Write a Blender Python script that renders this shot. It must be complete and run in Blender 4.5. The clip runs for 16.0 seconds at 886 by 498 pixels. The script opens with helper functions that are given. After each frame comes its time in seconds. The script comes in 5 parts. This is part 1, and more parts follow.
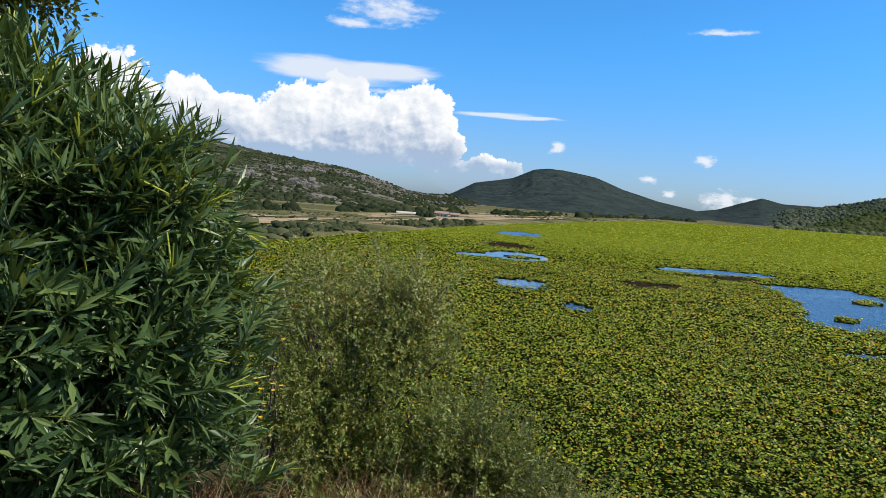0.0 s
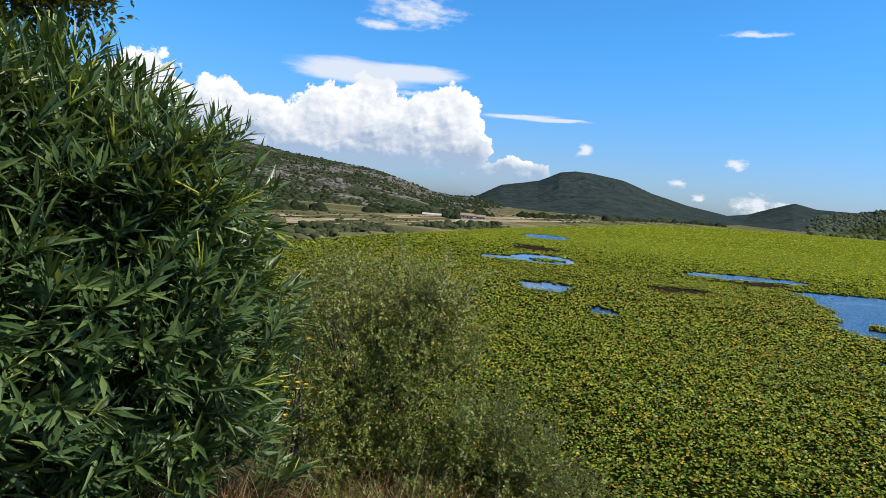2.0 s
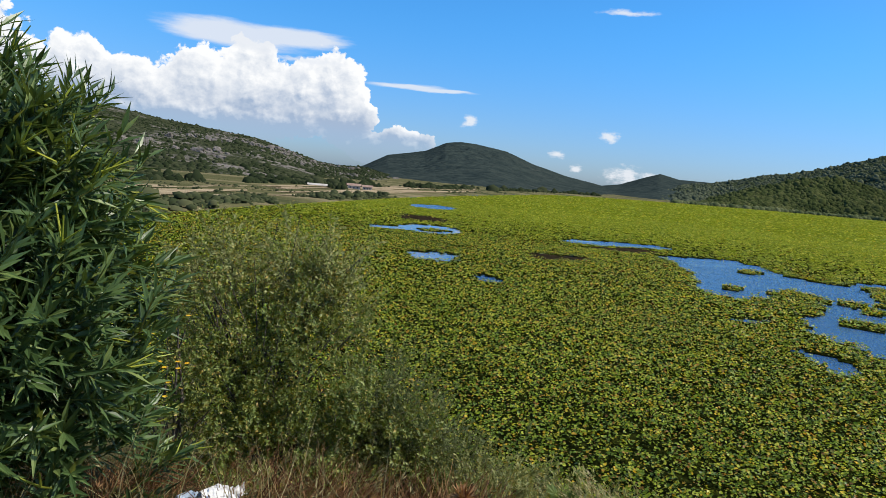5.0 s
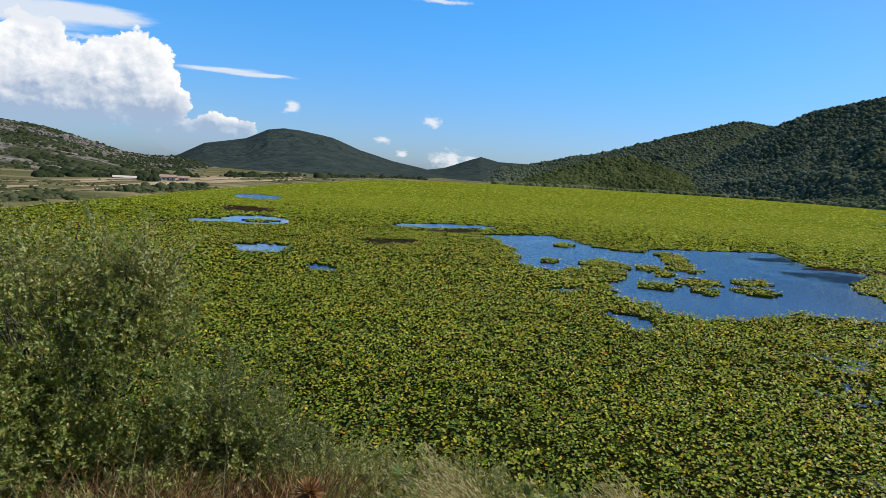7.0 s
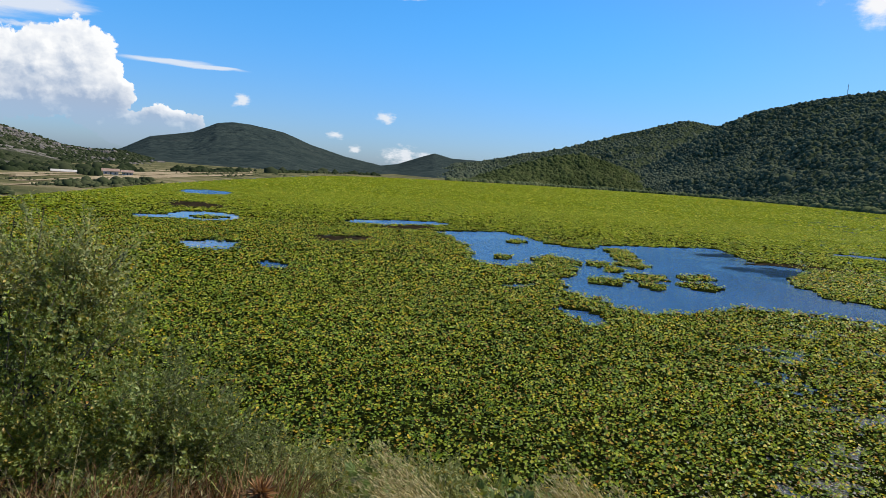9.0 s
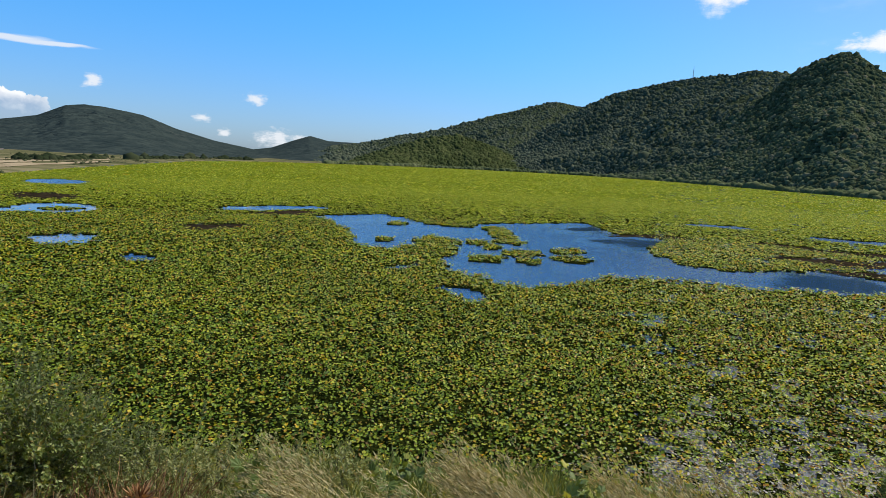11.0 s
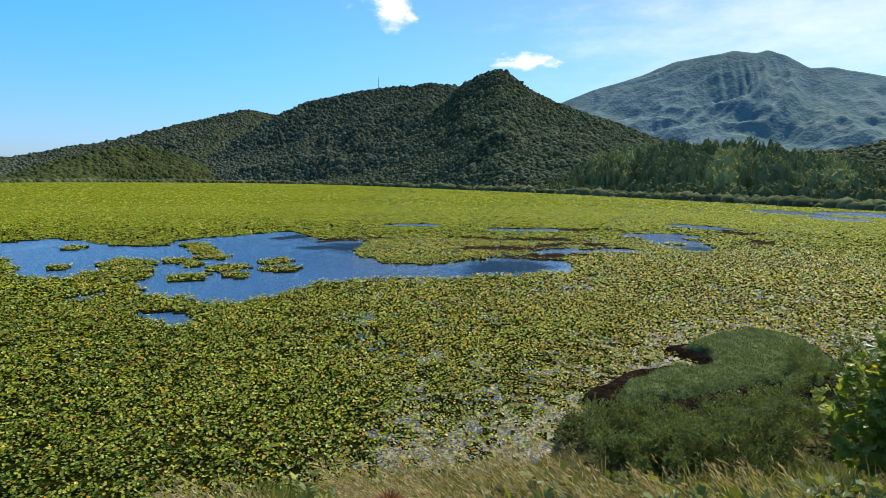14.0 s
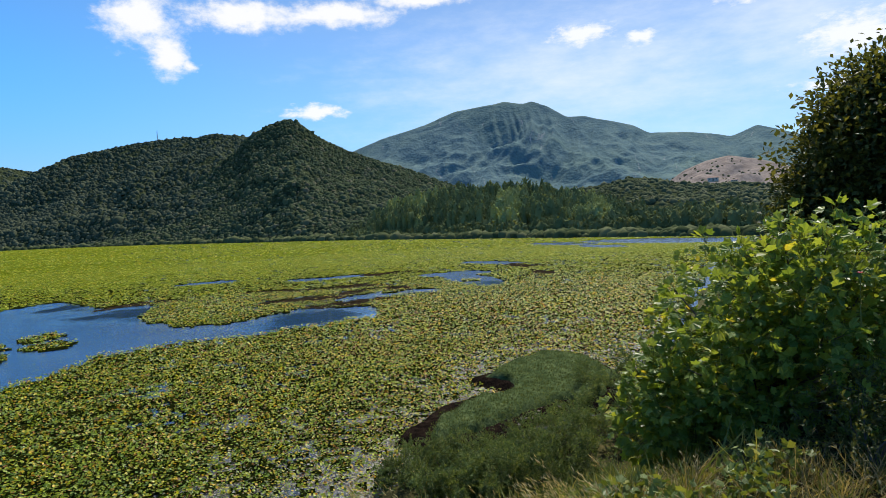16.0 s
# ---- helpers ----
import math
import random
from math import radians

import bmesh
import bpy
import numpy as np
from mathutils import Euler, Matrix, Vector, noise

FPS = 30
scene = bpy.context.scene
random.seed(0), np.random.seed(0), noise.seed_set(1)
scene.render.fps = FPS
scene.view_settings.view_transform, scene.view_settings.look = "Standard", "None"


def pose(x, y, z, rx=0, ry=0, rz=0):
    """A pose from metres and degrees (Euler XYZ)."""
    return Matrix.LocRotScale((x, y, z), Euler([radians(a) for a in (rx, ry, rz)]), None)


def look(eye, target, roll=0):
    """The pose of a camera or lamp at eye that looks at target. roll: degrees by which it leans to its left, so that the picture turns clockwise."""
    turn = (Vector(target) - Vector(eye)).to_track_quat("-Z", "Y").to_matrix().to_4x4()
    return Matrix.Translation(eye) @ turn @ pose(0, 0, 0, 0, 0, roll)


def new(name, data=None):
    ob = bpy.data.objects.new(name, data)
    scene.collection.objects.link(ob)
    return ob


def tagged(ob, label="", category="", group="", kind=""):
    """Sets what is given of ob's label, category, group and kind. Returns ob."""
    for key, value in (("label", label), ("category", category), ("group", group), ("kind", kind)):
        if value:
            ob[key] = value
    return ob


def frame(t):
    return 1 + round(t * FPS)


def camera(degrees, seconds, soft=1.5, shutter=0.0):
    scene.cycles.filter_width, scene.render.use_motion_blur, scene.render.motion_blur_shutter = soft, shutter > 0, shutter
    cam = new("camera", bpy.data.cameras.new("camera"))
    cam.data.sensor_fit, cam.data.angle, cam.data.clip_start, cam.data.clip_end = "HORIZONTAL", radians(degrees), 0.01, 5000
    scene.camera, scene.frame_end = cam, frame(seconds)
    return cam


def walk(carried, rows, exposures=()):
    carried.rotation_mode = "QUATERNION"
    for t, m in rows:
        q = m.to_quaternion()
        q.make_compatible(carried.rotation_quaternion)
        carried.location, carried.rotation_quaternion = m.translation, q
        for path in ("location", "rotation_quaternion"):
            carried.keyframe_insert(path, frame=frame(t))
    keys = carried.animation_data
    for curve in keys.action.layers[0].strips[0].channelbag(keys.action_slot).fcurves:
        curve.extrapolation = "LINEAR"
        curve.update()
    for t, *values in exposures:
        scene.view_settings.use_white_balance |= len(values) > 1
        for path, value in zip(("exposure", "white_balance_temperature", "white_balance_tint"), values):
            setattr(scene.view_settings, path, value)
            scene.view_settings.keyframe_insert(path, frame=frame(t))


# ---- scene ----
# The camera turns on the road bank above the wetland; the water lies at z = 0.
cam = camera(70.0, 16.0, soft=0.6)
PATH = [
    (0.0, pose(0, 0, 7, 85.13, -4.43, -5.09)),
    (0.5, pose(0, 0, 7, 85.15, -4.51, -4.04)),
    (1.0, pose(0, 0, 7, 85.19, -4.82, -3.22)),
    (1.5, pose(0, 0, 7, 85.14, -4.93, -2.72)),
    (2.0, pose(0, 0, 7, 85.10, -4.98, -2.74)),
    (2.5, pose(0, 0, 7, 85.02, -4.84, -3.15)),
    (3.0, pose(0, 0, 7, 84.92, -4.89, -3.77)),
    (5.5, pose(0, 0, 7, 83.01, -4.70, -16.84)),
    (6.0, pose(0, 0, 7, 83.16, -4.10, -21.12)),
    (6.5, pose(0, 0, 7, 83.28, -3.94, -24.92)),
    (7.0, pose(0, 0, 7, 83.24, -3.58, -28.40)),
    (7.5, pose(0, 0, 7, 83.13, -3.04, -31.22)),
    (8.0, pose(0, 0, 7, 83.24, -3.63, -31.82)),
    (10.5, pose(0, 0, 7, 82.38, -3.38, -38.79)),
    (11.0, pose(0, 0, 7, 82.23, -2.92, -43.51)),
    (11.5, pose(0, 0, 7, 82.18, -2.53, -47.34)),
    (12.0, pose(0, 0, 7, 82.49, -2.24, -50.87)),
    (12.5, pose(0, 0, 7, 82.69, -2.21, -55.45)),
    (13.0, pose(0, 0, 7, 83.03, -1.73, -60.33)),
    (13.5, pose(0, 0, 7, 83.31, -0.97, -65.12)),
    (14.0, pose(0, 0, 7, 83.76, -0.66, -69.99)),
    (14.5, pose(0, 0, 7, 84.58, 0.00, -74.54)),
    (15.0, pose(0, 0, 7, 85.65, 0.62, -79.12)),
    (15.5, pose(0, 0, 7, 86.80, 1.96, -83.74)),
    (16.0, pose(0, 0, 7, 87.70, 2.72, -88.03)),
]
walk(cam, PATH, [(0, 0.15), (3, 0.15), (5.5, 0.08), (8, 0.08), (10.5, 0.08), (11.5, 0.25), (12.5, 0.38), (14.5, 0.36), (16, 0.16)])

# ---- sky and sun ----
SUN_AZ, SUN_EL = 110.0, 53.0        # bearing clockwise from +y, height above the horizon


def bearing(az, r, z=0.0):
    a = radians(az)
    return Vector((r * math.sin(a), r * math.cos(a), z))


sun_data = bpy.data.lights.new("sun", "SUN")
sun_data.energy, sun_data.angle, sun_data.color = 4.5, radians(0.55), (1.0, 0.94, 0.82)
sun = new("sun", sun_data)
sun.matrix_world = look(bearing(SUN_AZ, 200 * math.cos(radians(SUN_EL)), 200 * math.sin(radians(SUN_EL))), (0, 0, 0))


class Graph:
    """Short names for the nodes of one tree."""

    def __init__(self, tree):
        self.tree = tree

    def node(self, kind):
        return self.tree.nodes.new(kind)

    def plug(self, socket, value):
        if isinstance(value, bpy.types.NodeSocket):
            self.tree.links.new(value, socket)
        elif value is not None:
            socket.default_value = value

    def math(self, op, a, b=None, c=None, clamp=False):
        n = self.node("ShaderNodeMath")
        n.operation, n.use_clamp = op, clamp
        for s, v in zip(n.inputs, (a, b, c)):
            self.plug(s, v)
        return n.outputs[0]

    def vec(self, op, a, b=None):
        n = self.node("ShaderNodeVectorMath")
        n.operation = op
        self.plug(n.inputs[0], a)
        if b is not None:
            self.plug(n.inputs[3] if op == "SCALE" else n.inputs[1], b)
        return n.outputs["Value"] if op in ("LENGTH", "DISTANCE", "DOT_PRODUCT") else n.outputs[0]

    def xyz(self, x, y, z=0.0):
        n = self.node("ShaderNodeCombineXYZ")
        for s, v in zip(n.inputs, (x, y, z)):
            self.plug(s, v)
        return n.outputs[0]

    def noise(self, at, scale, detail=4.0, rough=0.55, colour=False):
        n = self.node("ShaderNodeTexNoise")
        self.plug(n.inputs["Vector"], at)
        self.plug(n.inputs["Scale"], scale)
        n.inputs["Detail"].default_value, n.inputs["Roughness"].default_value = detail, rough
        return n.outputs["Color" if colour else 0]

    def cells(self, at, scale, smooth=None, out="Distance"):
        n = self.node("ShaderNodeTexVoronoi")
        if smooth is not None:
            n.feature = "SMOOTH_F1"
            n.inputs["Smoothness"].default_value = smooth
        self.plug(n.inputs["Vector"], at)
        self.plug(n.inputs["Scale"], scale)
        return n.outputs[out]

    def step(self, value, lo, hi, a=0.0, b=1.0):
        n = self.node("ShaderNodeMapRange")
        n.interpolation_type = "SMOOTHSTEP"
        for s, v in zip(n.inputs, (value, lo, hi, a, b)):
            self.plug(s, v)
        return n.outputs[0]

    def mix(self, k, a, b, blend="MIX"):
        n = self.node("ShaderNodeMix")
        n.data_type, n.blend_type = "RGBA", blend
        self.plug(n.inputs[0], k)
        for s, v in ((n.inputs[6], a), (n.inputs[7], b)):
            self.plug(s, (*v, 1.0) if isinstance(v, tuple) and len(v) == 3 else v)
        return n.outputs[2]


def build_sky():
    world = bpy.data.worlds.new("sky")
    scene.world = world
    world.use_nodes = True
    world.node_tree.nodes.clear()
    g = Graph(world.node_tree)
    way = g.node("ShaderNodeTexCoord").outputs["Generated"]
    part_of = g.node("ShaderNodeSeparateXYZ")
    g.plug(part_of.inputs[0], way)
    x, y, z = part_of.outputs
    az = g.math("MULTIPLY", g.math("ARCTAN2", x, y), 57.2958)
    el = g.math("MULTIPLY", g.math("ARCSINE", z), 57.2958)
    air = g.node("ShaderNodeTexSky")
    air.sky_type, air.sun_disc = "NISHITA", False
    air.sun_elevation, air.sun_rotation = radians(SUN_EL), radians(SUN_AZ)
    air.altitude, air.air_density, air.dust_density, air.ozone_density = 20.0, 1.0, 0.6, 2.5
    hsv = g.node("ShaderNodeHueSaturation")
    g.plug(hsv.inputs["Color"], air.outputs[0])
    hsv.inputs["Saturation"].default_value = 1.05
    hsv.inputs["Value"].default_value = 1.0
    sunward = g.vec("DOT_PRODUCT", way, tuple(bearing(SUN_AZ, math.cos(radians(SUN_EL)), math.sin(radians(SUN_EL)))))
    tint = g.mix(g.step(el, 16.0, 70.0), g.mix(g.step(el, 0.0, 15.0), (0.74, 1.00, 1.56), (0.52, 1.38, 2.02)), (0.48, 0.82, 1.12))
    tint = g.mix(g.step(sunward, 0.35, 0.92), tint, (1.00, 1.08, 1.20))
    sky = g.mix(1.0, hsv.outputs[0], tint, "MULTIPLY")

    flat = g.xyz(az, el)

    def blobs(at, rows):
        s = g.node("ShaderNodeSeparateXYZ")
        g.plug(s.inputs[0], at)
        best = None
        for bx, by, a, b in rows:
            u = g.math("DIVIDE", g.math("SUBTRACT", s.outputs[0], bx), a)
            v = g.math("DIVIDE", g.math("SUBTRACT", s.outputs[1], by), b)
            d = g.math("SUBTRACT", 1.0, g.vec("LENGTH", g.xyz(u, v)))
            best = d if best is None else g.math("SMOOTH_MAX", best, d, 0.15)
        return best

    # heaped cloud over the hills
    HEAP = [(-23, 5.2, 4.5, 4.5), (-17, 5.6, 2.8, 3.0), (-12.5, 4.8, 3.6, 2.5), (-8.6, 5.8, 3.4, 3.4), (-3.8, 6.3, 3.6, 4.0),
            (0.2, 5.8, 3.0, 3.3), (3.0, 6.8, 3.0, 3.5), (3.8, 4.0, 3.4, 2.6), (6.4, 2.0, 3.2, 1.7), (9.4, 2.2, 2.7, 1.9), (-7.0, 3.2, 15.0, 1.8)]

    def heap(at):
        warp = g.vec("SUBTRACT", g.noise(at, 0.45, 5.0, 0.6, True), (0.5, 0.5, 0.5))
        at = g.vec("ADD", at, g.vec("SCALE", warp, 1.5))
        body = blobs(at, HEAP)
        big = g.math("SUBTRACT", 0.42, g.cells(at, 0.55, 0.35))
        mid = g.math("SUBTRACT", 0.42, g.cells(at, 1.5, 0.3))
        tiny = g.math("SUBTRACT", 0.42, g.cells(at, 3.6, 0.25))
        low = g.math("SUBTRACT", 0.5, g.noise(at, 3.0, 6.0, 0.62))
        f = g.math("MULTIPLY_ADD", big, 0.42, body)
        f = g.math("MULTIPLY_ADD", mid, 0.20, f)
        f = g.math("MULTIPLY_ADD", tiny, 0.07, f)
        return g.math("MULTIPLY_ADD", low, 0.22, f)

    here = heap(flat)
    there = heap(g.vec("ADD", flat, (0.32, 0.38, 0.0)))
    cover = g.step(here, 0.02, 0.10)
    rise = g.step(el, 0.8, 7.0, -0.40, 0.58)
    lit = g.math("MULTIPLY_ADD", g.math("SUBTRACT", here, there), 1.25, rise)
    lit = g.math("ADD", lit, g.math("MULTIPLY", g.math("SUBTRACT", g.noise(g.vec("MULTIPLY", flat, (0.8, 1.3, 1)), 0.30, 4.0, 0.6), 0.46), 1.7))
    lit = g.math("ADD", lit, g.step(here, 0.45, 0.0, 0.0, 0.35), clamp=True)
    white = g.mix(lit, (4.1, 5.2, 7.0), (10.6, 10.7, 10.8))
    foot = g.step(el, 0.6, 4.2)
    sky = g.mix(g.math("MULTIPLY", cover, g.math("MULTIPLY_ADD", foot, 0.75, 0.25)), sky, white)

    def veil(sky, rows, stretch, lo, hi, bright, strength, grain=0.9):
        s = g.vec("MULTIPLY", flat, stretch)
        warp = g.vec("SUBTRACT", g.noise(s, 0.5, 4.0, 0.6, True), (0.5, 0.5, 0.5))
        at = g.vec("ADD", flat, g.vec("MULTIPLY", warp, (1.6, 0.8, 0.0)))
        f = blobs(at, rows)
        n = g.math("SUBTRACT", g.noise(s, 0.8, 7.0, 0.62), 0.5)
        f = g.math("MULTIPLY_ADD", n, grain, f)
        k = g.math("MULTIPLY", g.step(f, lo, hi), strength)
        return g.mix(k, sky, bright)

    # smooth lens-shaped sheet and the long thin streak beside the heap
    sky = veil(sky, [(-5.5, 10.0, 7.4, 1.25), (-1.0, 10.3, 6.0, 1.0)], (0.22, 1.3, 1), 0.0, 0.5, (8.6, 9.0, 9.7), 0.85, 0.8)
    sky = veil(sky, [(9.0, 7.45, 4.2, 0.30), (12.0, 7.3, 4.0, 0.18)], (0.25, 1.2, 1), 0.0, 0.6, (8.4, 9.0, 9.9), 0.85, 0.3)
    # small torn puffs
    sky = veil(sky, [(-1.0, 15.4, 5.0, 1.5), (-4.0, 14.0, 3.2, 0.6), (-16, 16.2, 4.0, 0.7), (27.6, 14.6, 3.0, 0.28), (0.5, 8.6, 4.5, 0.35)],
               (0.7, 1.9, 1), 0.05, 1.0, (8.8, 9.2, 9.9), 0.85, 1.9)
    sky = veil(sky, [(15.0, 4.9, 1.0, 0.7), (27.1, 4.5, 1.4, 0.55), (22.9, 2.65, 1.0, 0.42), (24.6, 1.6, 0.9, 0.4), (28.7, 1.3, 2.1, 1.1), (31.0, 1.2, 1.4, 0.8)],
               (1.3, 2.6, 1), 0.1, 0.9, (9.2, 9.5, 10.0), 0.85, 1.9)
    # broken white cloud higher up, towards the sun
    sky = veil(sky, [(63.5, 17.2, 3.8, 2.6), (65.5, 14.6, 2.0, 2.4), (67.0, 13.8, 0.9, 0.6), (71.5, 17.9, 6.5, 1.6), (79.0, 18.2, 7.5, 1.3), (86.5, 19.3, 5.5, 0.9)],
               (0.7, 1.1, 1), 0.0, 0.75, (10.0, 10.1, 10.4), 1.0, 1.5)
    sky = veil(sky, [(77.2, 10.25, 3.6, 0.85), (101.0, 15.5, 3.4, 1.15), (105.8, 14.7, 1.6, 0.8), (114.0, 16.8, 2.6, 0.9), (119.5, 9.2, 3.4, 0.55), (121.5, 12.6, 4.5, 2.2)],
               (0.9, 1.8, 1), 0.05, 0.8, (10.2, 10.3, 10.5), 0.95, 2.0)
    sky = veil(sky, [(94.3, 11.8, 2.6, 1.3), (101, 12, 29, 9), (118, 14, 16, 9), (126, 22, 25, 14)], (0.25, 0.7, 1), 0.0, 1.5, (9.6, 10.2, 10.8), 0.74, 1.3)
    back = g.node("ShaderNodeBackground")
    g.plug(back.inputs[0], sky)
    back.inputs[1].default_value = 0.088
    out = g.node("ShaderNodeOutputWorld")
    g.plug(out.inputs[0], back.outputs[0])
    world.cycles.sampling_method = "MANUAL"
    world.cycles.sample_map_resolution = 512


build_sky()


# ---- materials ----
def surface(name, build, rough=0.7, spec=0.3, through_light=0.0, bump=0.0, bump_scale=20.0):
    """A material: build(g, place) gives the colour; through_light is the share that shines through thin leaves."""
    mat = bpy.data.materials.new(name)
    mat.use_nodes = True
    g = Graph(mat.node_tree)
    mat.node_tree.nodes.clear()
    place = g.node("ShaderNodeNewGeometry").outputs["Position"]
    colour = build(g, place)
    p = g.node("ShaderNodeBsdfPrincipled")
    g.plug(p.inputs["Base Color"], colour)
    g.plug(p.inputs["Roughness"], rough)
    p.inputs["Specular IOR Level"].default_value = spec
    if bump:
        b = g.node("ShaderNodeBump")
        b.inputs["Strength"].default_value = bump
        b.inputs["Distance"].default_value = 1.0 / bump_scale
        g.plug(b.inputs["Height"], g.noise(place, bump_scale, 5.0, 0.6))
        g.plug(p.inputs["Normal"], b.outputs[0])
    result = p.outputs[0]
    if through_light:
        t = g.node("ShaderNodeBsdfTranslucent")
        g.plug(t.inputs[0], g.mix(1.0, colour, (1.75, 1.4, 0.55), "MULTIPLY"))
        m = g.node("ShaderNodeMixShader")
        m.inputs[0].default_value = through_light
        g.plug(m.inputs[1], result)
        g.plug(m.inputs[2], t.outputs[0])
        result = m.outputs[0]
    out = g.node("ShaderNodeOutputMaterial")
    g.plug(out.inputs[0], result)
    return mat


def ramp(g, value, *stops):
    n = g.node("ShaderNodeValToRGB")
    e = n.color_ramp.elements
    while len(e) < len(stops):
        e.new(0.5)
    for i, (at, c) in enumerate(stops):
        e[i].position, e[i].color = at, (*c, 1.0)
    g.plug(n.inputs[0], value)
    return n.outputs[0]


def island(g):
    return g.node("ShaderNodeNewGeometry").outputs["Random Per Island"]


def leafy(name, stops, rough=0.5, spec=0.4, through_light=0.25, patch=0.25, patch_scale=0.6):
    """Leaf colour: each leaf its own shade, with broader patches over it."""

    def build(g, place):
        c = ramp(g, island(g), *stops)
        n = g.noise(place, patch_scale, 3.0)
        return g.mix(1.0, c, g.mix(n, (1 - patch,) * 3, (1 + patch,) * 3), "MULTIPLY")

    return surface(name, build, rough, spec, through_light)


M = {}


def lily_colour(g, place):
    # fresh to ageing leaves; more of them are yellow in the shallows by the turf point
    old = g.math("MULTIPLY", g.step(g.vec("DISTANCE", place, (34.0, -7.0, 0.0)), 34.0, 10.0), g.step(g.noise(place, 0.25, 4.0), 0.35, 0.65, 0.03, 0.24))
    age = g.math("ADD", island(g), old, clamp=True)
    c = ramp(g, age, (0.0, (0.038, 0.085, 0.008)), (0.32, (0.142, 0.238, 0.017)), (0.66, (0.315, 0.400, 0.029)), (0.82, (0.52, 0.53, 0.06)), (0.90, (0.70, 0.48, 0.03)), (0.97, (0.36, 0.16, 0.03)), (1.0, (0.20, 0.115, 0.04)))
    return g.mix(1.0, c, g.mix(g.noise(place, 0.12, 3.0), (0.7, 0.7, 0.7), (1.3, 1.3, 1.3)), "MULTIPLY")


M["lily"] = surface("lily_leaf", lily_colour, 0.40, 0.28, 0.34)
M["lily_far"] = leafy("far_lily_leaf", [(0.0, (0.085, 0.140, 0.010)), (0.35, (0.172, 0.252, 0.017)), (0.72, (0.300, 0.375, 0.030)), (0.93, (0.49, 0.51, 0.08)), (1.0, (0.40, 0.28, 0.035))], 0.6, 0.16, 0.34, 0.22, 0.05)
M["drift"] = leafy("dead_leaf", [(0.0, (0.10, 0.085, 0.060)), (0.3, (0.26, 0.24, 0.20)), (0.7, (0.40, 0.38, 0.36)), (0.85, (0.30, 0.34, 0.08)), (1.0, (0.42, 0.26, 0.06))], 0.5, 0.4, 0.1, 0.25, 0.6)
M["far_mat"] = surface("closed_leaf_carpet", lambda g, p: g.mix(1.0, ramp(g, g.noise(p, 1.6, 5.0, 0.7), (0.32, (0.055, 0.072, 0.006)), (0.5, (0.128, 0.158, 0.011)), (0.66, (0.228, 0.250, 0.019))),
                                                               g.mix(g.noise(p, 0.03, 4.0, 0.6), (0.72, 0.78, 0.72), (1.25, 1.2, 1.2)), "MULTIPLY"), 1.0, 0.0, 0, 1.0, 2.0)
M["mud"] = surface("mud", lambda g, p: ramp(g, g.noise(p, 0.9, 7.0, 0.7), (0.35, (0.010, 0.009, 0.006)), (0.55, (0.036, 0.026, 0.016)), (0.72, (0.110, 0.070, 0.040))), 1.0, 0.0, 0, 1.0, 5.0)


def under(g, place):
    # shade between the lily leaves, put into the near-black tones of this underlayer
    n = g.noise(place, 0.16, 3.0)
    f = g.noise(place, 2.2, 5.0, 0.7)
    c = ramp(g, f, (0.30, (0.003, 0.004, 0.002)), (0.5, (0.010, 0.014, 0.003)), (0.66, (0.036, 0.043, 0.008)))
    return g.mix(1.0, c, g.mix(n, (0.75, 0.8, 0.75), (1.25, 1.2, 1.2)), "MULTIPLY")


M["mat"] = surface("shaded_leaf_mat", under, 1.0, 0.0, 0.0, 1.0, 3.0)


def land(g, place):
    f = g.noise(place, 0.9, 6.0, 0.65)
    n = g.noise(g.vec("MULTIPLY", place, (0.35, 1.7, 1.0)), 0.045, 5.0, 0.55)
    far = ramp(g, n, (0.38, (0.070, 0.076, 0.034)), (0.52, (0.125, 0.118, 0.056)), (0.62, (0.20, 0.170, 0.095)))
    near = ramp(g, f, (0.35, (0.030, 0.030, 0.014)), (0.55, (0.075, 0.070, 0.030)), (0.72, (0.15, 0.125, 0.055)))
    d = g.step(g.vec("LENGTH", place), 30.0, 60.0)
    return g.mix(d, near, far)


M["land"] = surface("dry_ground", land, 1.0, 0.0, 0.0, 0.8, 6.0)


def canopied(name, build, crown, deep):
    """A slope whose relief is a close canopy of crowns about 1 / crown metres wide."""
    mat = surface(name, build, 1.0, 0.0)
    g = Graph(mat.node_tree)
    p = next(n for n in mat.node_tree.nodes if n.type == "BSDF_PRINCIPLED")
    place = g.node("ShaderNodeNewGeometry").outputs["Position"]
    tops = g.math("SUBTRACT", 1.0, g.cells(place, crown))
    rough = g.math("MULTIPLY_ADD", g.noise(place, crown * 2.5, 4.0, 0.6), 0.5, tops)
    b = g.node("ShaderNodeBump")
    b.inputs["Strength"].default_value, b.inputs["Distance"].default_value = 1.0, deep
    g.plug(b.inputs["Height"], rough)
    g.plug(p.inputs["Normal"], b.outputs[0])
    return mat


def rocky(dark, green, rock, rock_at, scale=0.012, crown=0.2):
    def build(g, place):
        n = g.noise(place, scale, 8.0, 0.62)
        f = g.math("MULTIPLY_ADD", g.noise(place, scale * 14, 5.0, 0.65), 0.6, g.math("MULTIPLY", g.cells(place, crown, out="Color"), 0.4))
        c = ramp(g, f, (0.30, dark), (0.68, green))
        k = g.math("MULTIPLY", g.step(n, rock_at, rock_at + 0.10), g.step(g.noise(place, scale * 9, 5.0, 0.7), 0.42, 0.58))
        return g.mix(k, c, rock)

    return build


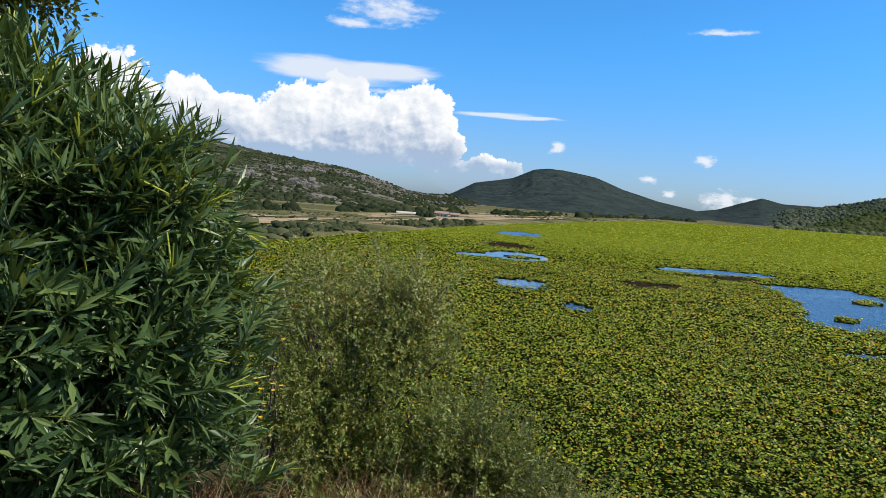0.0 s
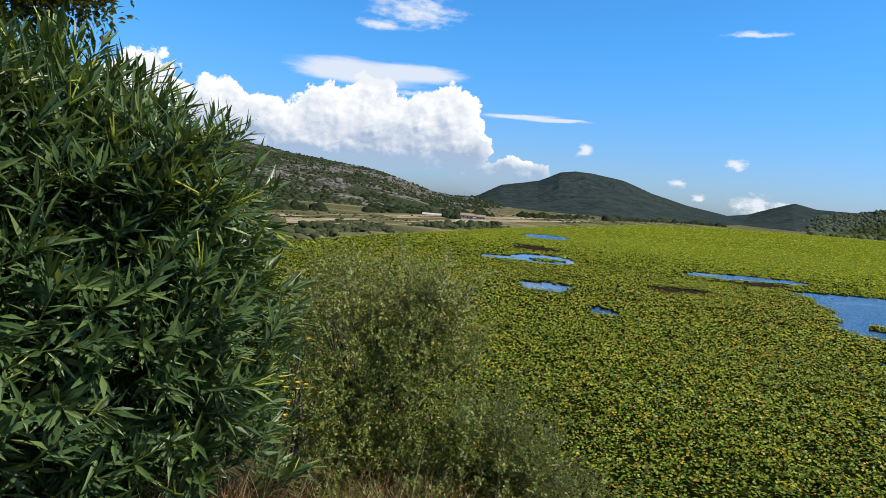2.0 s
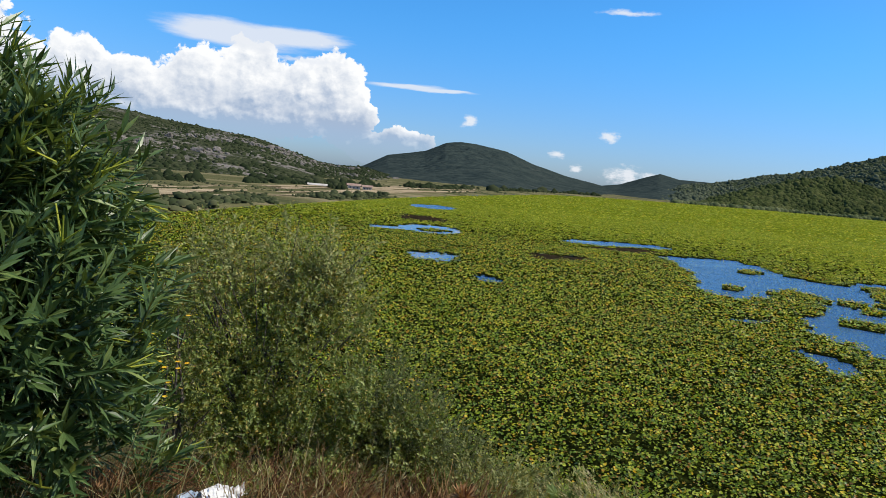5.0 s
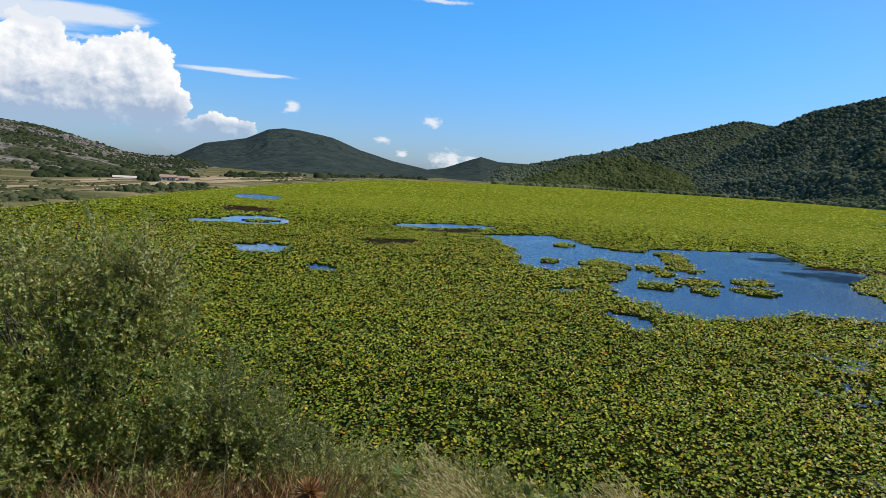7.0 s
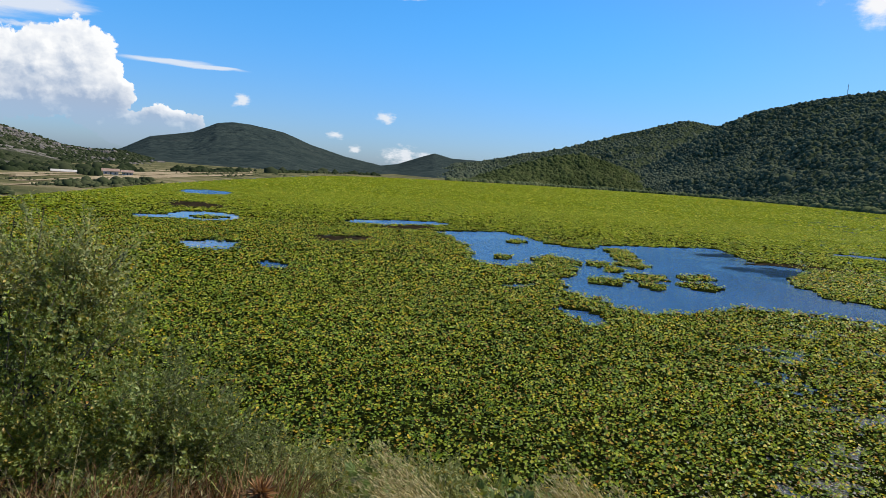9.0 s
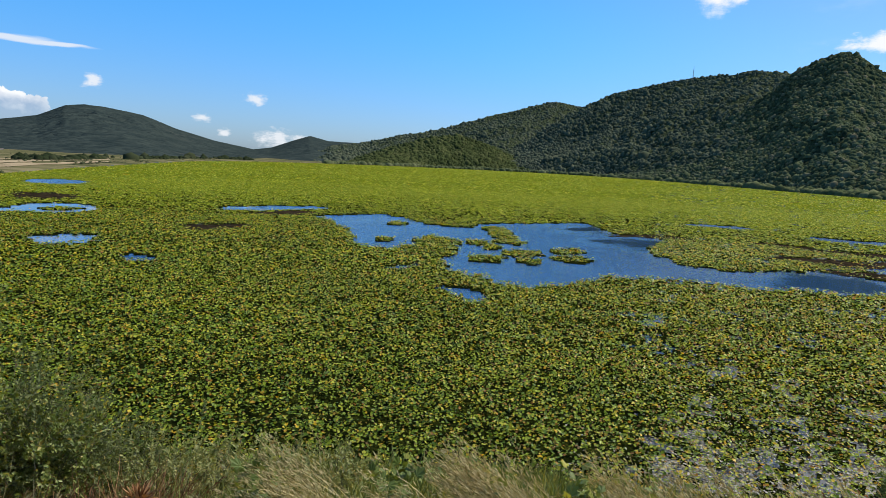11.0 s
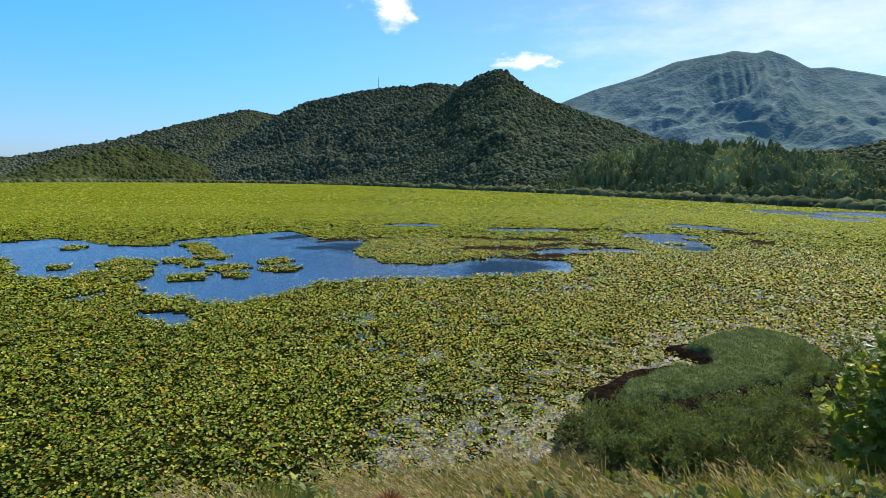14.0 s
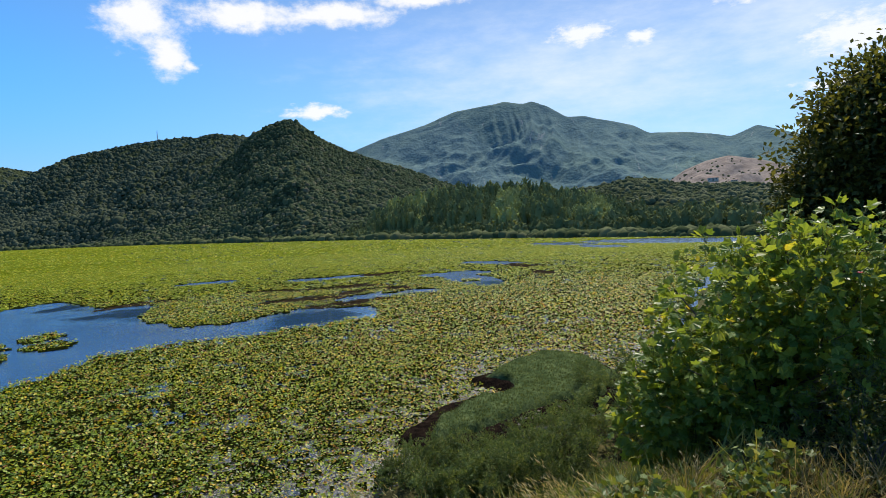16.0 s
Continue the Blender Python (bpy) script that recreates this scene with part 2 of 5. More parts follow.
M["wooded_hill"] = canopied("wooded_hill", rocky((0.028, 0.038, 0.021), (0.066, 0.080, 0.038), (0.13, 0.10, 0.07), 0.66), 0.2, 3.0)
# scrub greens kept low to hold the cloud shade lying over this hill
M["rocky_hill"] = canopied("rocky_hill", rocky((0.026, 0.034, 0.018), (0.062, 0.070, 0.036), (0.21, 0.188, 0.168), 0.47, 0.02, 0.5), 0.45, 1.2)


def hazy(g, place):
    # distant wooded slope, haze coloured in as blue-grey; pale scree runs down in streaks
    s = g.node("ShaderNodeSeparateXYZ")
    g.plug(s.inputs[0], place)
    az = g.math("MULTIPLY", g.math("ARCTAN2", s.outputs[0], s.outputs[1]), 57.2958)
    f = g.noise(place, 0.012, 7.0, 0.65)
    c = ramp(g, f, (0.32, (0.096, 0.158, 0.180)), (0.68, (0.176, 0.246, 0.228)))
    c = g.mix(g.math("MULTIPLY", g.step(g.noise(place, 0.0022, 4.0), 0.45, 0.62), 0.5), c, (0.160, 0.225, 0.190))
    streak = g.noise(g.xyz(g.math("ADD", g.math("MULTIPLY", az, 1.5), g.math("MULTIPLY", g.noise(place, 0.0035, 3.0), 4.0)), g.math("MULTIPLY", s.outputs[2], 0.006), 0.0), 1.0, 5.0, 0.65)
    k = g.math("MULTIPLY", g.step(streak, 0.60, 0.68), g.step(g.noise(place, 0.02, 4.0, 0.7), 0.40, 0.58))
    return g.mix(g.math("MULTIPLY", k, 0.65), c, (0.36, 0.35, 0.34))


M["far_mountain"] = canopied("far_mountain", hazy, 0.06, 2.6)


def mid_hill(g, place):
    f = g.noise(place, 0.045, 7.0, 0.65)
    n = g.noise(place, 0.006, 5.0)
    # blue shift in these greens stands in for haze over the distance
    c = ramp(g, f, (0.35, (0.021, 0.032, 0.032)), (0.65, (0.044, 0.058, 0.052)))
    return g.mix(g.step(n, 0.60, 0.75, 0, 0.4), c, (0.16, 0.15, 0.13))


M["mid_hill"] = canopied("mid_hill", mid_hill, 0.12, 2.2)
M["crown"] = leafy("tree_crown", [(0.0, (0.044, 0.058, 0.030)), (0.5, (0.072, 0.090, 0.045)), (0.85, (0.104, 0.120, 0.064)), (1.0, (0.15, 0.135, 0.080))], 1.0, 0.0, 0, 0.25, 0.05)
M["crown_pine"] = leafy("poplar_crown", [(0.0, (0.25, 0.295, 0.125)), (0.5, (0.300, 0.350, 0.150)), (1.0, (0.350, 0.400, 0.175))], 1.0, 0.0, 0.3, 0.3, 0.03)
M["crown_dark"] = leafy("pine_crown", [(0.0, (0.120, 0.155, 0.072)), (0.5, (0.160, 0.198, 0.090)), (1.0, (0.215, 0.255, 0.115))], 1.0, 0.0, 0.28, 0.3, 0.03)
M["crown_mixed"] = leafy("willow_crown", [(0.0, (0.118, 0.145, 0.062)), (0.5, (0.170, 0.198, 0.084)), (1.0, (0.230, 0.252, 0.112))], 1.0, 0.0, 0.28, 0.3, 0.04)
# greyer and bluer than the nearer woods: ridge haze put into leaf colour
M["crown_ridge"] = leafy("ridge_crown", [(0.0, (0.046, 0.058, 0.038)), (0.5, (0.074, 0.088, 0.054)), (1.0, (0.115, 0.124, 0.076))], 1.0, 0.0, 0, 0.2, 0.03)
M["crown_island"] = leafy("island_crown", [(0.0, (0.032, 0.044, 0.016)), (0.5, (0.050, 0.063, 0.022)), (1.0, (0.080, 0.088, 0.034))], 1.0, 0.0, 0, 0.25, 0.04)
# low tones include the rocky hill's cloud shade; other far trees share them
M["crown_scrub"] = leafy("scrub_crown", [(0.0, (0.018, 0.026, 0.012)), (0.6, (0.030, 0.040, 0.019)), (1.0, (0.050, 0.057, 0.029))], 1.0, 0.0, 0, 0.25, 0.03)
M["crown_marsh"] = leafy("marsh_scrub", [(0.0, (0.032, 0.042, 0.020)), (0.6, (0.054, 0.064, 0.031)), (1.0, (0.085, 0.09, 0.045))], 1.0, 0.0, 0, 0.3, 0.1)
M["crown_olive"] = leafy("olive_scrub", [(0.0, (0.055, 0.068, 0.035)), (0.6, (0.095, 0.108, 0.058)), (1.0, (0.145, 0.145, 0.08))], 1.0, 0.0, 0, 0.2, 0.1)
M["crown_belt"] = leafy("belt_scrub", [(0.0, (0.045, 0.060, 0.028)), (0.6, (0.085, 0.102, 0.046)), (1.0, (0.135, 0.145, 0.072))], 1.0, 0.0, 0, 0.35, 0.06)
M["oleander"] = leafy("oleander_leaf", [(0.0, (0.038, 0.074, 0.024)), (0.5, (0.068, 0.120, 0.038)), (0.88, (0.115, 0.180, 0.058)), (1.0, (0.21, 0.27, 0.080))], 0.38, 0.42, 0.22, 0.25, 1.5)
M["pod"] = leafy("seed_pod", [(0.0, (0.30, 0.36, 0.04)), (1.0, (0.46, 0.48, 0.07))], 0.5, 0.4, 0.2)
M["scrub"] = leafy("small_grey_green_leaf", [(0.0, (0.085, 0.134, 0.028)), (0.5, (0.168, 0.222, 0.052)), (0.9, (0.310, 0.360, 0.115)), (1.0, (0.48, 0.34, 0.10))], 0.45, 0.4, 0.36, 0.25, 2.0)
M["scrub_tip"] = leafy("pale_small_leaf", [(0.0, (0.140, 0.175, 0.050)), (0.5, (0.230, 0.260, 0.088)), (0.93, (0.370, 0.380, 0.170)), (1.0, (0.48, 0.35, 0.08))], 0.5, 0.35, 0.3, 0.25, 2.0)
M["broom"] = leafy("fine_grey_leaf", [(0.0, (0.070, 0.095, 0.032)), (0.6, (0.120, 0.150, 0.056)), (1.0, (0.21, 0.23, 0.095))], 0.6, 0.2, 0.35, 0.25, 2.0)
M["fig"] = leafy("fig_leaf", [(0.0, (0.105, 0.178, 0.036)), (0.55, (0.185, 0.272, 0.055)), (0.93, (0.290, 0.370, 0.070)), (1.0, (0.48, 0.43, 0.065))], 0.42, 0.34, 0.50, 0.2, 1.5)
M["weed"] = leafy("broad_weed_leaf", [(0.0, (0.080, 0.120, 0.026)), (0.6, (0.145, 0.195, 0.042)), (0.95, (0.23, 0.275, 0.062)), (1.0, (0.44, 0.40, 0.06))], 0.5, 0.35, 0.3, 0.25, 1.5)
M["oak"] = leafy("oak_leaf", [(0.0, (0.040, 0.056, 0.016)), (0.6, (0.078, 0.098, 0.027)), (1.0, (0.145, 0.155, 0.043))], 0.55, 0.3, 0.40, 0.25, 1.0)
M["straw"] = leafy("dry_grass", [(0.0, (0.15, 0.130, 0.052)), (0.5, (0.27, 0.230, 0.105)), (1.0, (0.46, 0.40, 0.22))], 0.7, 0.25, 0.3, 0.25, 1.5)
M["rust"] = leafy("red_brown_grass", [(0.0, (0.07, 0.032, 0.016)), (0.5, (0.16, 0.080, 0.036)), (1.0, (0.28, 0.17, 0.08))], 0.75, 0.2, 0.2, 0.25, 1.5)
M["herb"] = leafy("green_herb", [(0.0, (0.080, 0.118, 0.026)), (0.6, (0.155, 0.190, 0.046)), (1.0, (0.30, 0.29, 0.085))], 0.6, 0.3, 0.3, 0.25, 1.5)
M["tamarisk"] = leafy("feathery_leaf", [(0.0, (0.055, 0.095, 0.034)), (0.6, (0.098, 0.150, 0.058)), (1.0, (0.180, 0.225, 0.10))], 0.7, 0.1, 0.4, 0.6, 1.3)
M["bark"] = surface("bark", lambda g, p: ramp(g, g.noise(p, 14.0, 5.0), (0.3, (0.055, 0.045, 0.036)), (0.7, (0.17, 0.145, 0.12))), 0.9, 0.15, 0, 0.7, 40.0)
M["rock"] = surface("grey_rock", lambda g, p: ramp(g, g.noise(p, 0.6, 6.0), (0.3, (0.11, 0.10, 0.090)), (0.7, (0.23, 0.205, 0.185))), 1.0, 0.0, 0, 0.8, 1.0)
M["soil"] = surface("peat_soil", lambda g, p: ramp(g, g.noise(p, 2.5, 6.0), (0.35, (0.008, 0.006, 0.005)), (0.7, (0.028, 0.019, 0.013))), 1.0, 0.0, 0, 1.0, 6.0)
M["turf"] = surface("turf", lambda g, p: ramp(g, g.noise(p, 1.6, 8.0, 0.72), (0.35, (0.028, 0.044, 0.016)), (0.5, (0.070, 0.100, 0.038)), (0.68, (0.135, 0.168, 0.068))), 1.0, 0.0, 0, 1.0, 7.0)
M["turf_blade"] = leafy("turf_blade", [(0.0, (0.048, 0.076, 0.028)), (0.6, (0.092, 0.130, 0.050)), (1.0, (0.160, 0.195, 0.085))], 0.8, 0.1, 0.3, 0.4, 0.9)
M["thistle"] = leafy("thistle_spine", [(0.0, (0.16, 0.07, 0.03)), (0.6, (0.34, 0.19, 0.09)), (1.0, (0.50, 0.34, 0.18))], 0.7, 0.2, 0.2)
M["plume"] = leafy("grass_plume", [(0.0, (0.20, 0.165, 0.072)), (0.5, (0.36, 0.31, 0.155)), (1.0, (0.58, 0.51, 0.30))], 0.7, 0.2, 0.3, 0.2, 1.5)
M["paper"] = surface("white_litter", lambda g, p: ramp(g, g.noise(p, 14.0, 4.0), (0.35, (0.50, 0.48, 0.45)), (0.6, (0.76, 0.75, 0.73))), 0.6, 0.3, 0, 0.3, 60.0)
M["blue_plastic"] = surface("blue_plastic", lambda g, p: ramp(g, g.noise(p, 40.0, 3.0), (0.3, (0.16, 0.22, 0.32)), (0.7, (0.42, 0.48, 0.55))), 0.35, 0.5)
M["plaster"] = surface("plaster", lambda g, p: ramp(g, g.noise(p, 0.8, 5.0), (0.3, (0.40, 0.36, 0.32)), (0.7, (0.56, 0.53, 0.49))), 0.9, 0.1)
M["roof_tile"] = surface("roof_tile", lambda g, p: ramp(g, g.noise(p, 1.5, 5.0), (0.3, (0.26, 0.17, 0.13)), (0.7, (0.36, 0.26, 0.21))), 0.85, 0.1)
M["steel"] = surface("steel", lambda g, p: ramp(g, g.noise(p, 2.0, 3.0), (0.3, (0.22, 0.22, 0.23)), (0.7, (0.32, 0.32, 0.33))), 0.5, 0.5)
M["sand"] = surface("bare_earth", lambda g, p: ramp(g, g.noise(p, 0.05, 6.0, 0.65), (0.35, (0.20, 0.165, 0.14)), (0.6, (0.32, 0.265, 0.225))), 1.0, 0.0, 0, 0.6, 0.5)
M["stubble"] = surface("stubble", lambda g, p: ramp(g, g.noise(g.vec("MULTIPLY", p, (0.5, 1.6, 1.0)), 0.12, 6.0, 0.65), (0.30, (0.16, 0.135, 0.075)), (0.48, (0.34, 0.265, 0.165)), (0.65, (0.44, 0.345, 0.225))), 1.0, 0.0, 0, 0.6, 2.0)
M["red_flower"] = surface("red_flower", lambda g, p: ramp(g, g.noise(p, 30.0, 2.0), (0.3, (0.50, 0.03, 0.08)), (0.7, (0.68, 0.07, 0.13))), 0.5, 0.3, 0.2)
M["yellow_flower"] = surface("yellow_flower", lambda g, p: ramp(g, g.noise(p, 30.0, 2.0), (0.3, (0.70, 0.36, 0.02)), (0.7, (0.80, 0.56, 0.04))), 0.5, 0.3, 0.25)
M["dark_glass"] = surface("dark_glass", lambda g, p: ramp(g, g.noise(p, 0.5, 2.0), (0.3, (0.02, 0.025, 0.03)), (0.7, (0.05, 0.06, 0.07))), 0.6, 0.3)


def water_material():
    mat = bpy.data.materials.new("lake_water")
    mat.use_nodes = True
    g = Graph(mat.node_tree)
    p = mat.node_tree.nodes["Principled BSDF"]
    place = g.node("ShaderNodeNewGeometry").outputs["Position"]
    n = g.noise(place, 0.12, 3.0)
    g.plug(p.inputs["Base Color"], g.mix(g.math("MULTIPLY", g.step(g.vec("DISTANCE", place, (19.0, 1.5, 0.0)), 13.0, 5.0), g.step(g.noise(place, 0.5, 4.0), 0.3, 0.6, 0.25, 0.85)), ramp(g, n, (0.35, (0.012, 0.046, 0.120)), (0.65, (0.022, 0.066, 0.155))), (0.17, 0.155, 0.13)))
    # wind-ruffled stretches between smooth ones
    ruffled = g.step(g.noise(g.vec("MULTIPLY", place, (0.6, 1.4, 1.0)), 0.06, 3.0), 0.30, 0.42)
    # sheltered water over sunken weed lies still
    torn = g.vec("ADD", place, g.vec("SCALE", g.vec("SUBTRACT", g.noise(place, 0.16, 5.0, 0.65, True), (0.5, 0.5, 0.5)), 16.0))
    for cx, cy, wide in ((58, 31, 8), (50, 11, 8), (70, -3, 5), (12, 53, 6), (17, 79, 10)):
        ruffled = g.math("MULTIPLY", ruffled, g.step(g.vec("DISTANCE", torn, (cx, cy, 0.0)), wide * 0.4, wide * 1.2, 0.0))
    g.plug(p.inputs["Roughness"], g.math("MULTIPLY_ADD", ruffled, 0.14, 0.02))
    p.inputs["IOR"].default_value = 1.6
    b = g.node("ShaderNodeBump")
    g.plug(b.inputs["Strength"], g.math("MULTIPLY_ADD", ruffled, 0.45, 0.015))
    b.inputs["Distance"].default_value = 0.12
    g.plug(b.inputs["Height"], g.noise(g.vec("MULTIPLY", place, (1.0, 2.2, 1.0)), 2.4, 4.0, 0.6))
    g.plug(p.inputs["Normal"], b.outputs[0])
    return mat


M["water"] = water_material()


# ---- building helpers ----
rng = np.random.default_rng(7)


def mesh_of(name, verts, faces, mat, smooth=False):
    """A mesh from arrays; faces all have the same number of corners."""
    verts, faces = np.asarray(verts, np.float32), np.asarray(faces, np.int32)
    me = bpy.data.meshes.new(name)
    me.vertices.add(len(verts))
    me.vertices.foreach_set("co", verts.ravel())
    n = faces.shape[1]
    me.loops.add(faces.size)
    me.loops.foreach_set("vertex_index", faces.ravel())
    me.polygons.add(len(faces))
    me.polygons.foreach_set("loop_start", np.arange(0, faces.size, n, dtype=np.int32))
    me.update(calc_edges=True)
    me.polygons.foreach_set("use_smooth", np.full(len(faces), smooth))
    me.materials.append(mat)
    return me


def thing(name, label, category, at=(0, 0, 0), group="", kind=""):
    ob = new(name)
    ob.location = at
    ob.empty_display_size = 0.2
    return tagged(ob, label, category, group, kind)


def part(name, me, parent, label="", kind=""):
    """One mesh under a thing, given in the place's own coordinates."""
    ob = new(name, me)
    ob.parent = parent
    ob.matrix_parent_inverse = Matrix.Translation(parent.location).inverted()
    return tagged(ob, label, kind=kind)


def unit(v):
    return v / np.maximum(np.linalg.norm(v, axis=-1, keepdims=True), 1e-9)


def frames_of(axis, up):
    """Turning matrices whose y runs along axis and whose z leans to up."""
    y = unit(axis)
    x = unit(np.cross(y, up))
    return np.stack([x, y, np.cross(x, y)], axis=-1)


def scatter(shape, faces, place, turn, size, jitter=0.0):
    """Many copies of one small shape as arrays of corners and faces."""
    shape, faces = np.asarray(shape, float), np.asarray(faces, int)
    size = np.asarray(size, float)
    size = size[:, None, None] if size.ndim == 1 else size[:, None, :]
    v = shape[None] * size
    if jitter:
        v = v * (1 + jitter * rng.standard_normal((len(place), len(shape), 1)))
    v = np.einsum("nij,nkj->nki", turn, v) + place[:, None, :]
    f = faces[None] + (np.arange(len(place)) * len(shape))[:, None, None]
    return v.reshape(-1, 3), f.reshape(-1, faces.shape[1])


def sticks(a, b, ra, rb, sides=3):
    """Tapered rods from points a to points b."""
    a, b = np.asarray(a, float), np.asarray(b, float)
    ra, rb = np.broadcast_to(ra, len(a)), np.broadcast_to(rb, len(a))
    d = unit(b - a)
    x = unit(np.cross(d, np.where(np.abs(d[:, 2:]) > 0.9, [[1.0, 0, 0]], [[0, 0, 1.0]])))
    y = np.cross(d, x)
    w = np.arange(sides) * 2 * np.pi / sides
    ring = x[:, None] * np.cos(w)[None, :, None] + y[:, None] * np.sin(w)[None, :, None]
    v = np.concatenate([a[:, None] + ring * ra[:, None, None], b[:, None] + ring * rb[:, None, None]], axis=1)
    k = np.arange(sides)
    f = np.stack([k, (k + 1) % sides, (k + 1) % sides + sides, k + sides], axis=1)
    f = f[None] + (np.arange(len(a)) * 2 * sides)[:, None, None]
    return v.reshape(-1, 3), f.reshape(-1, 4)


def joined(*pieces):
    vs, fs, n = [], [], 0
    for v, f in pieces:
        vs.append(v)
        fs.append(f + n)
        n += len(v)
    return np.concatenate(vs), np.concatenate(fs)


def spin(n, tilt=0.0):
    """Random turns about the upright, each leaning up to tilt."""
    a = rng.uniform(0, 2 * np.pi, n)
    lean = np.stack([np.cos(a * 3.7) * tilt * rng.random(n), np.sin(a * 5.3) * tilt * rng.random(n), np.ones(n)], axis=1)
    z = unit(lean)
    x = unit(np.cross(np.stack([np.cos(a), np.sin(a), np.zeros(n)], axis=1), z))
    return np.stack([x, np.cross(z, x), z], axis=-1)


def value_noise(x, y, seed=0):
    """Smooth noise between 0 and 1 on arrays."""
    xi, yi = np.floor(x).astype(int), np.floor(y).astype(int)
    u, v = x - xi, y - yi
    u, v = u * u * (3 - 2 * u), v * v * (3 - 2 * v)

    def h(i, j):
        s = np.sin(i * 127.1 + j * 311.7 + seed * 74.7) * 43758.5453
        return s - np.floor(s)

    return (h(xi, yi) * (1 - u) + h(xi + 1, yi) * u) * (1 - v) + (h(xi, yi + 1) * (1 - u) + h(xi + 1, yi + 1) * u) * v


def fractal(x, y, octaves=4, seed=0):
    total, amp = 0.0, 0.5
    for o in range(octaves):
        total = total + amp * value_noise(x * 2 ** o, y * 2 ** o, seed + o)
        amp *= 0.5
    return total / (1 - 0.5 ** octaves)


def bent(knots, soft=7):
    """A smooth line through a few knots (x, value)."""
    kx, kv = np.array(knots, float).T

    def line(x):
        fine = np.linspace(kx[0], kx[-1], 400)
        v = np.interp(fine, kx, kv)
        w = np.hanning(soft + 2)
        v = np.convolve(np.pad(v, soft // 2 + 1, mode="edge"), w / w.sum(), mode="valid")
        return np.interp(x, fine, v)

    return line


# ---- the lie of the land ----
# near bank (foot of the slope and water's edge) and far shore, in metres from the viewpoint by bearing
leaf_edge = bent([(-180, 900), (-40, 90), (-25, 34), (-10, 17), (20, 13.2), (60, 13.2), (78, 15), (84, 18.5), (90, 26), (96, 31), (102, 28), (106, 32), (108, 48), (110, 66), (113, 118), (116, 245), (121, 900), (180, 900)])
near_shore = bent([(-180, 900), (-40, 90), (-25, 34), (-10, 17), (20, 13.2), (60, 13.2), (78, 14.6), (84, 16.8), (90, 18.5), (96, 20), (102, 22), (107, 30), (110, 52), (113, 110), (116, 240), (121, 900), (180, 900)])
far_shore = bent([(-180, 60), (-40, 60), (-16, 69), (-8, 82), (-4, 94), (1, 112), (5, 131), (9, 163), (13, 205), (18, 280), (24, 480), (32, 640), (42, 800), (52, 860), (60, 740), (66, 560), (72, 450), (80, 360), (90, 270), (100, 225), (112, 190), (120, 185), (180, 185)])
bank_edge = bent([(-180, 3.2), (-30, 3.1), (0, 3.0), (30, 2.75), (70, 2.75), (95, 2.9), (106, 3.4), (114, 5.4), (125, 9.0), (180, 9.0)])
bank_foot = bent([(-180, 40), (-30, 17), (-10, 15), (20, 12.5), (80, 13), (92, 14), (105, 17), (116, 34), (130, 60), (180, 60)])


def ground_height(x, y):
    r, az = np.hypot(x, y), np.degrees(np.arctan2(x, y))
    n, f, e, s = near_shore(az), far_shore(az), bank_edge(az), bank_foot(az)
    k = np.clip((r - e) / (s - e), 0, 1)
    bank = 5.35 * (1 - k) + 0.28 * k + 0.25 * (fractal(x * 0.7, y * 0.7, 3) - 0.5) * np.clip(r - 1.5, 0, 1)
    inside = np.clip((r - n) / np.maximum(1.5, 0.06 * r), 0, 1) * np.clip((f - r) / np.maximum(2.0, 0.03 * r), 0, 1)
    over = np.clip(r - f, 0, None)
    shore = 0.30 + np.minimum(over * 0.003, 3.0) + 0.5 * fractal(x * 0.05, y * 0.05, 3, 5) * np.clip(over / 40, 0, 1)
    z = np.where(r < 0.5 * (n + f), bank, shore)
    return z * (1 - inside) - 0.9 * inside


def build_ground():
    az = np.radians(np.concatenate([np.arange(-180, -45, 5.0), np.arange(-45, 130, 1.0), np.arange(130, 180.1, 5.0)]))
    r = np.concatenate([np.linspace(0.3, 6, 24), 6 * (4900 / 6) ** np.linspace(0.008, 1, 150)])
    A, R = np.meshgrid(az, r)
    x, y = R * np.sin(A), R * np.cos(A)
    z = ground_height(x, y)
    v = np.stack([x, y, z], -1).reshape(-1, 3)
    v = np.concatenate([v, [[0, 0, 5.35]]])
    n, m = len(az), len(r)
    i, j = np.meshgrid(np.arange(m - 1), np.arange(n - 1), indexing="ij")
    q = np.stack([i * n + j, (i + 1) * n + j, (i + 1) * n + j + 1, i * n + j + 1], -1).reshape(-1, 4)
    hub = np.stack([np.full(n - 1, len(v) - 1), np.arange(n - 1), np.arange(1, n), np.full(n - 1, len(v) - 1)], -1)
    f = np.concatenate([q[:, [0, 1, 2]], q[:, [0, 2, 3]], hub[:, :3]])
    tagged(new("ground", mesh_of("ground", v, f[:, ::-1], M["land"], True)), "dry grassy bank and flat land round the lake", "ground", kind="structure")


build_ground()


def build_water():
    r = np.array([8.0, 60, 200, 900])
    az = np.radians(np.linspace(-180, 180, 97))
    A, R = np.meshgrid(az, r)
    v = np.stack([R * np.sin(A), R * np.cos(A), 0 * R], -1).reshape(-1, 3)
    n = len(az)
    i, j = np.meshgrid(np.arange(len(r) - 1), np.arange(n - 1), indexing="ij")
    q = np.stack([i * n + j, i * n + j + 1, (i + 1) * n + j + 1, (i + 1) * n + j], -1).reshape(-1, 4)
    tagged(new("water", mesh_of("water", v, q, M["water"], True)), "calm lake water reflecting blue sky between leaves", "water", kind="structure")


build_water()


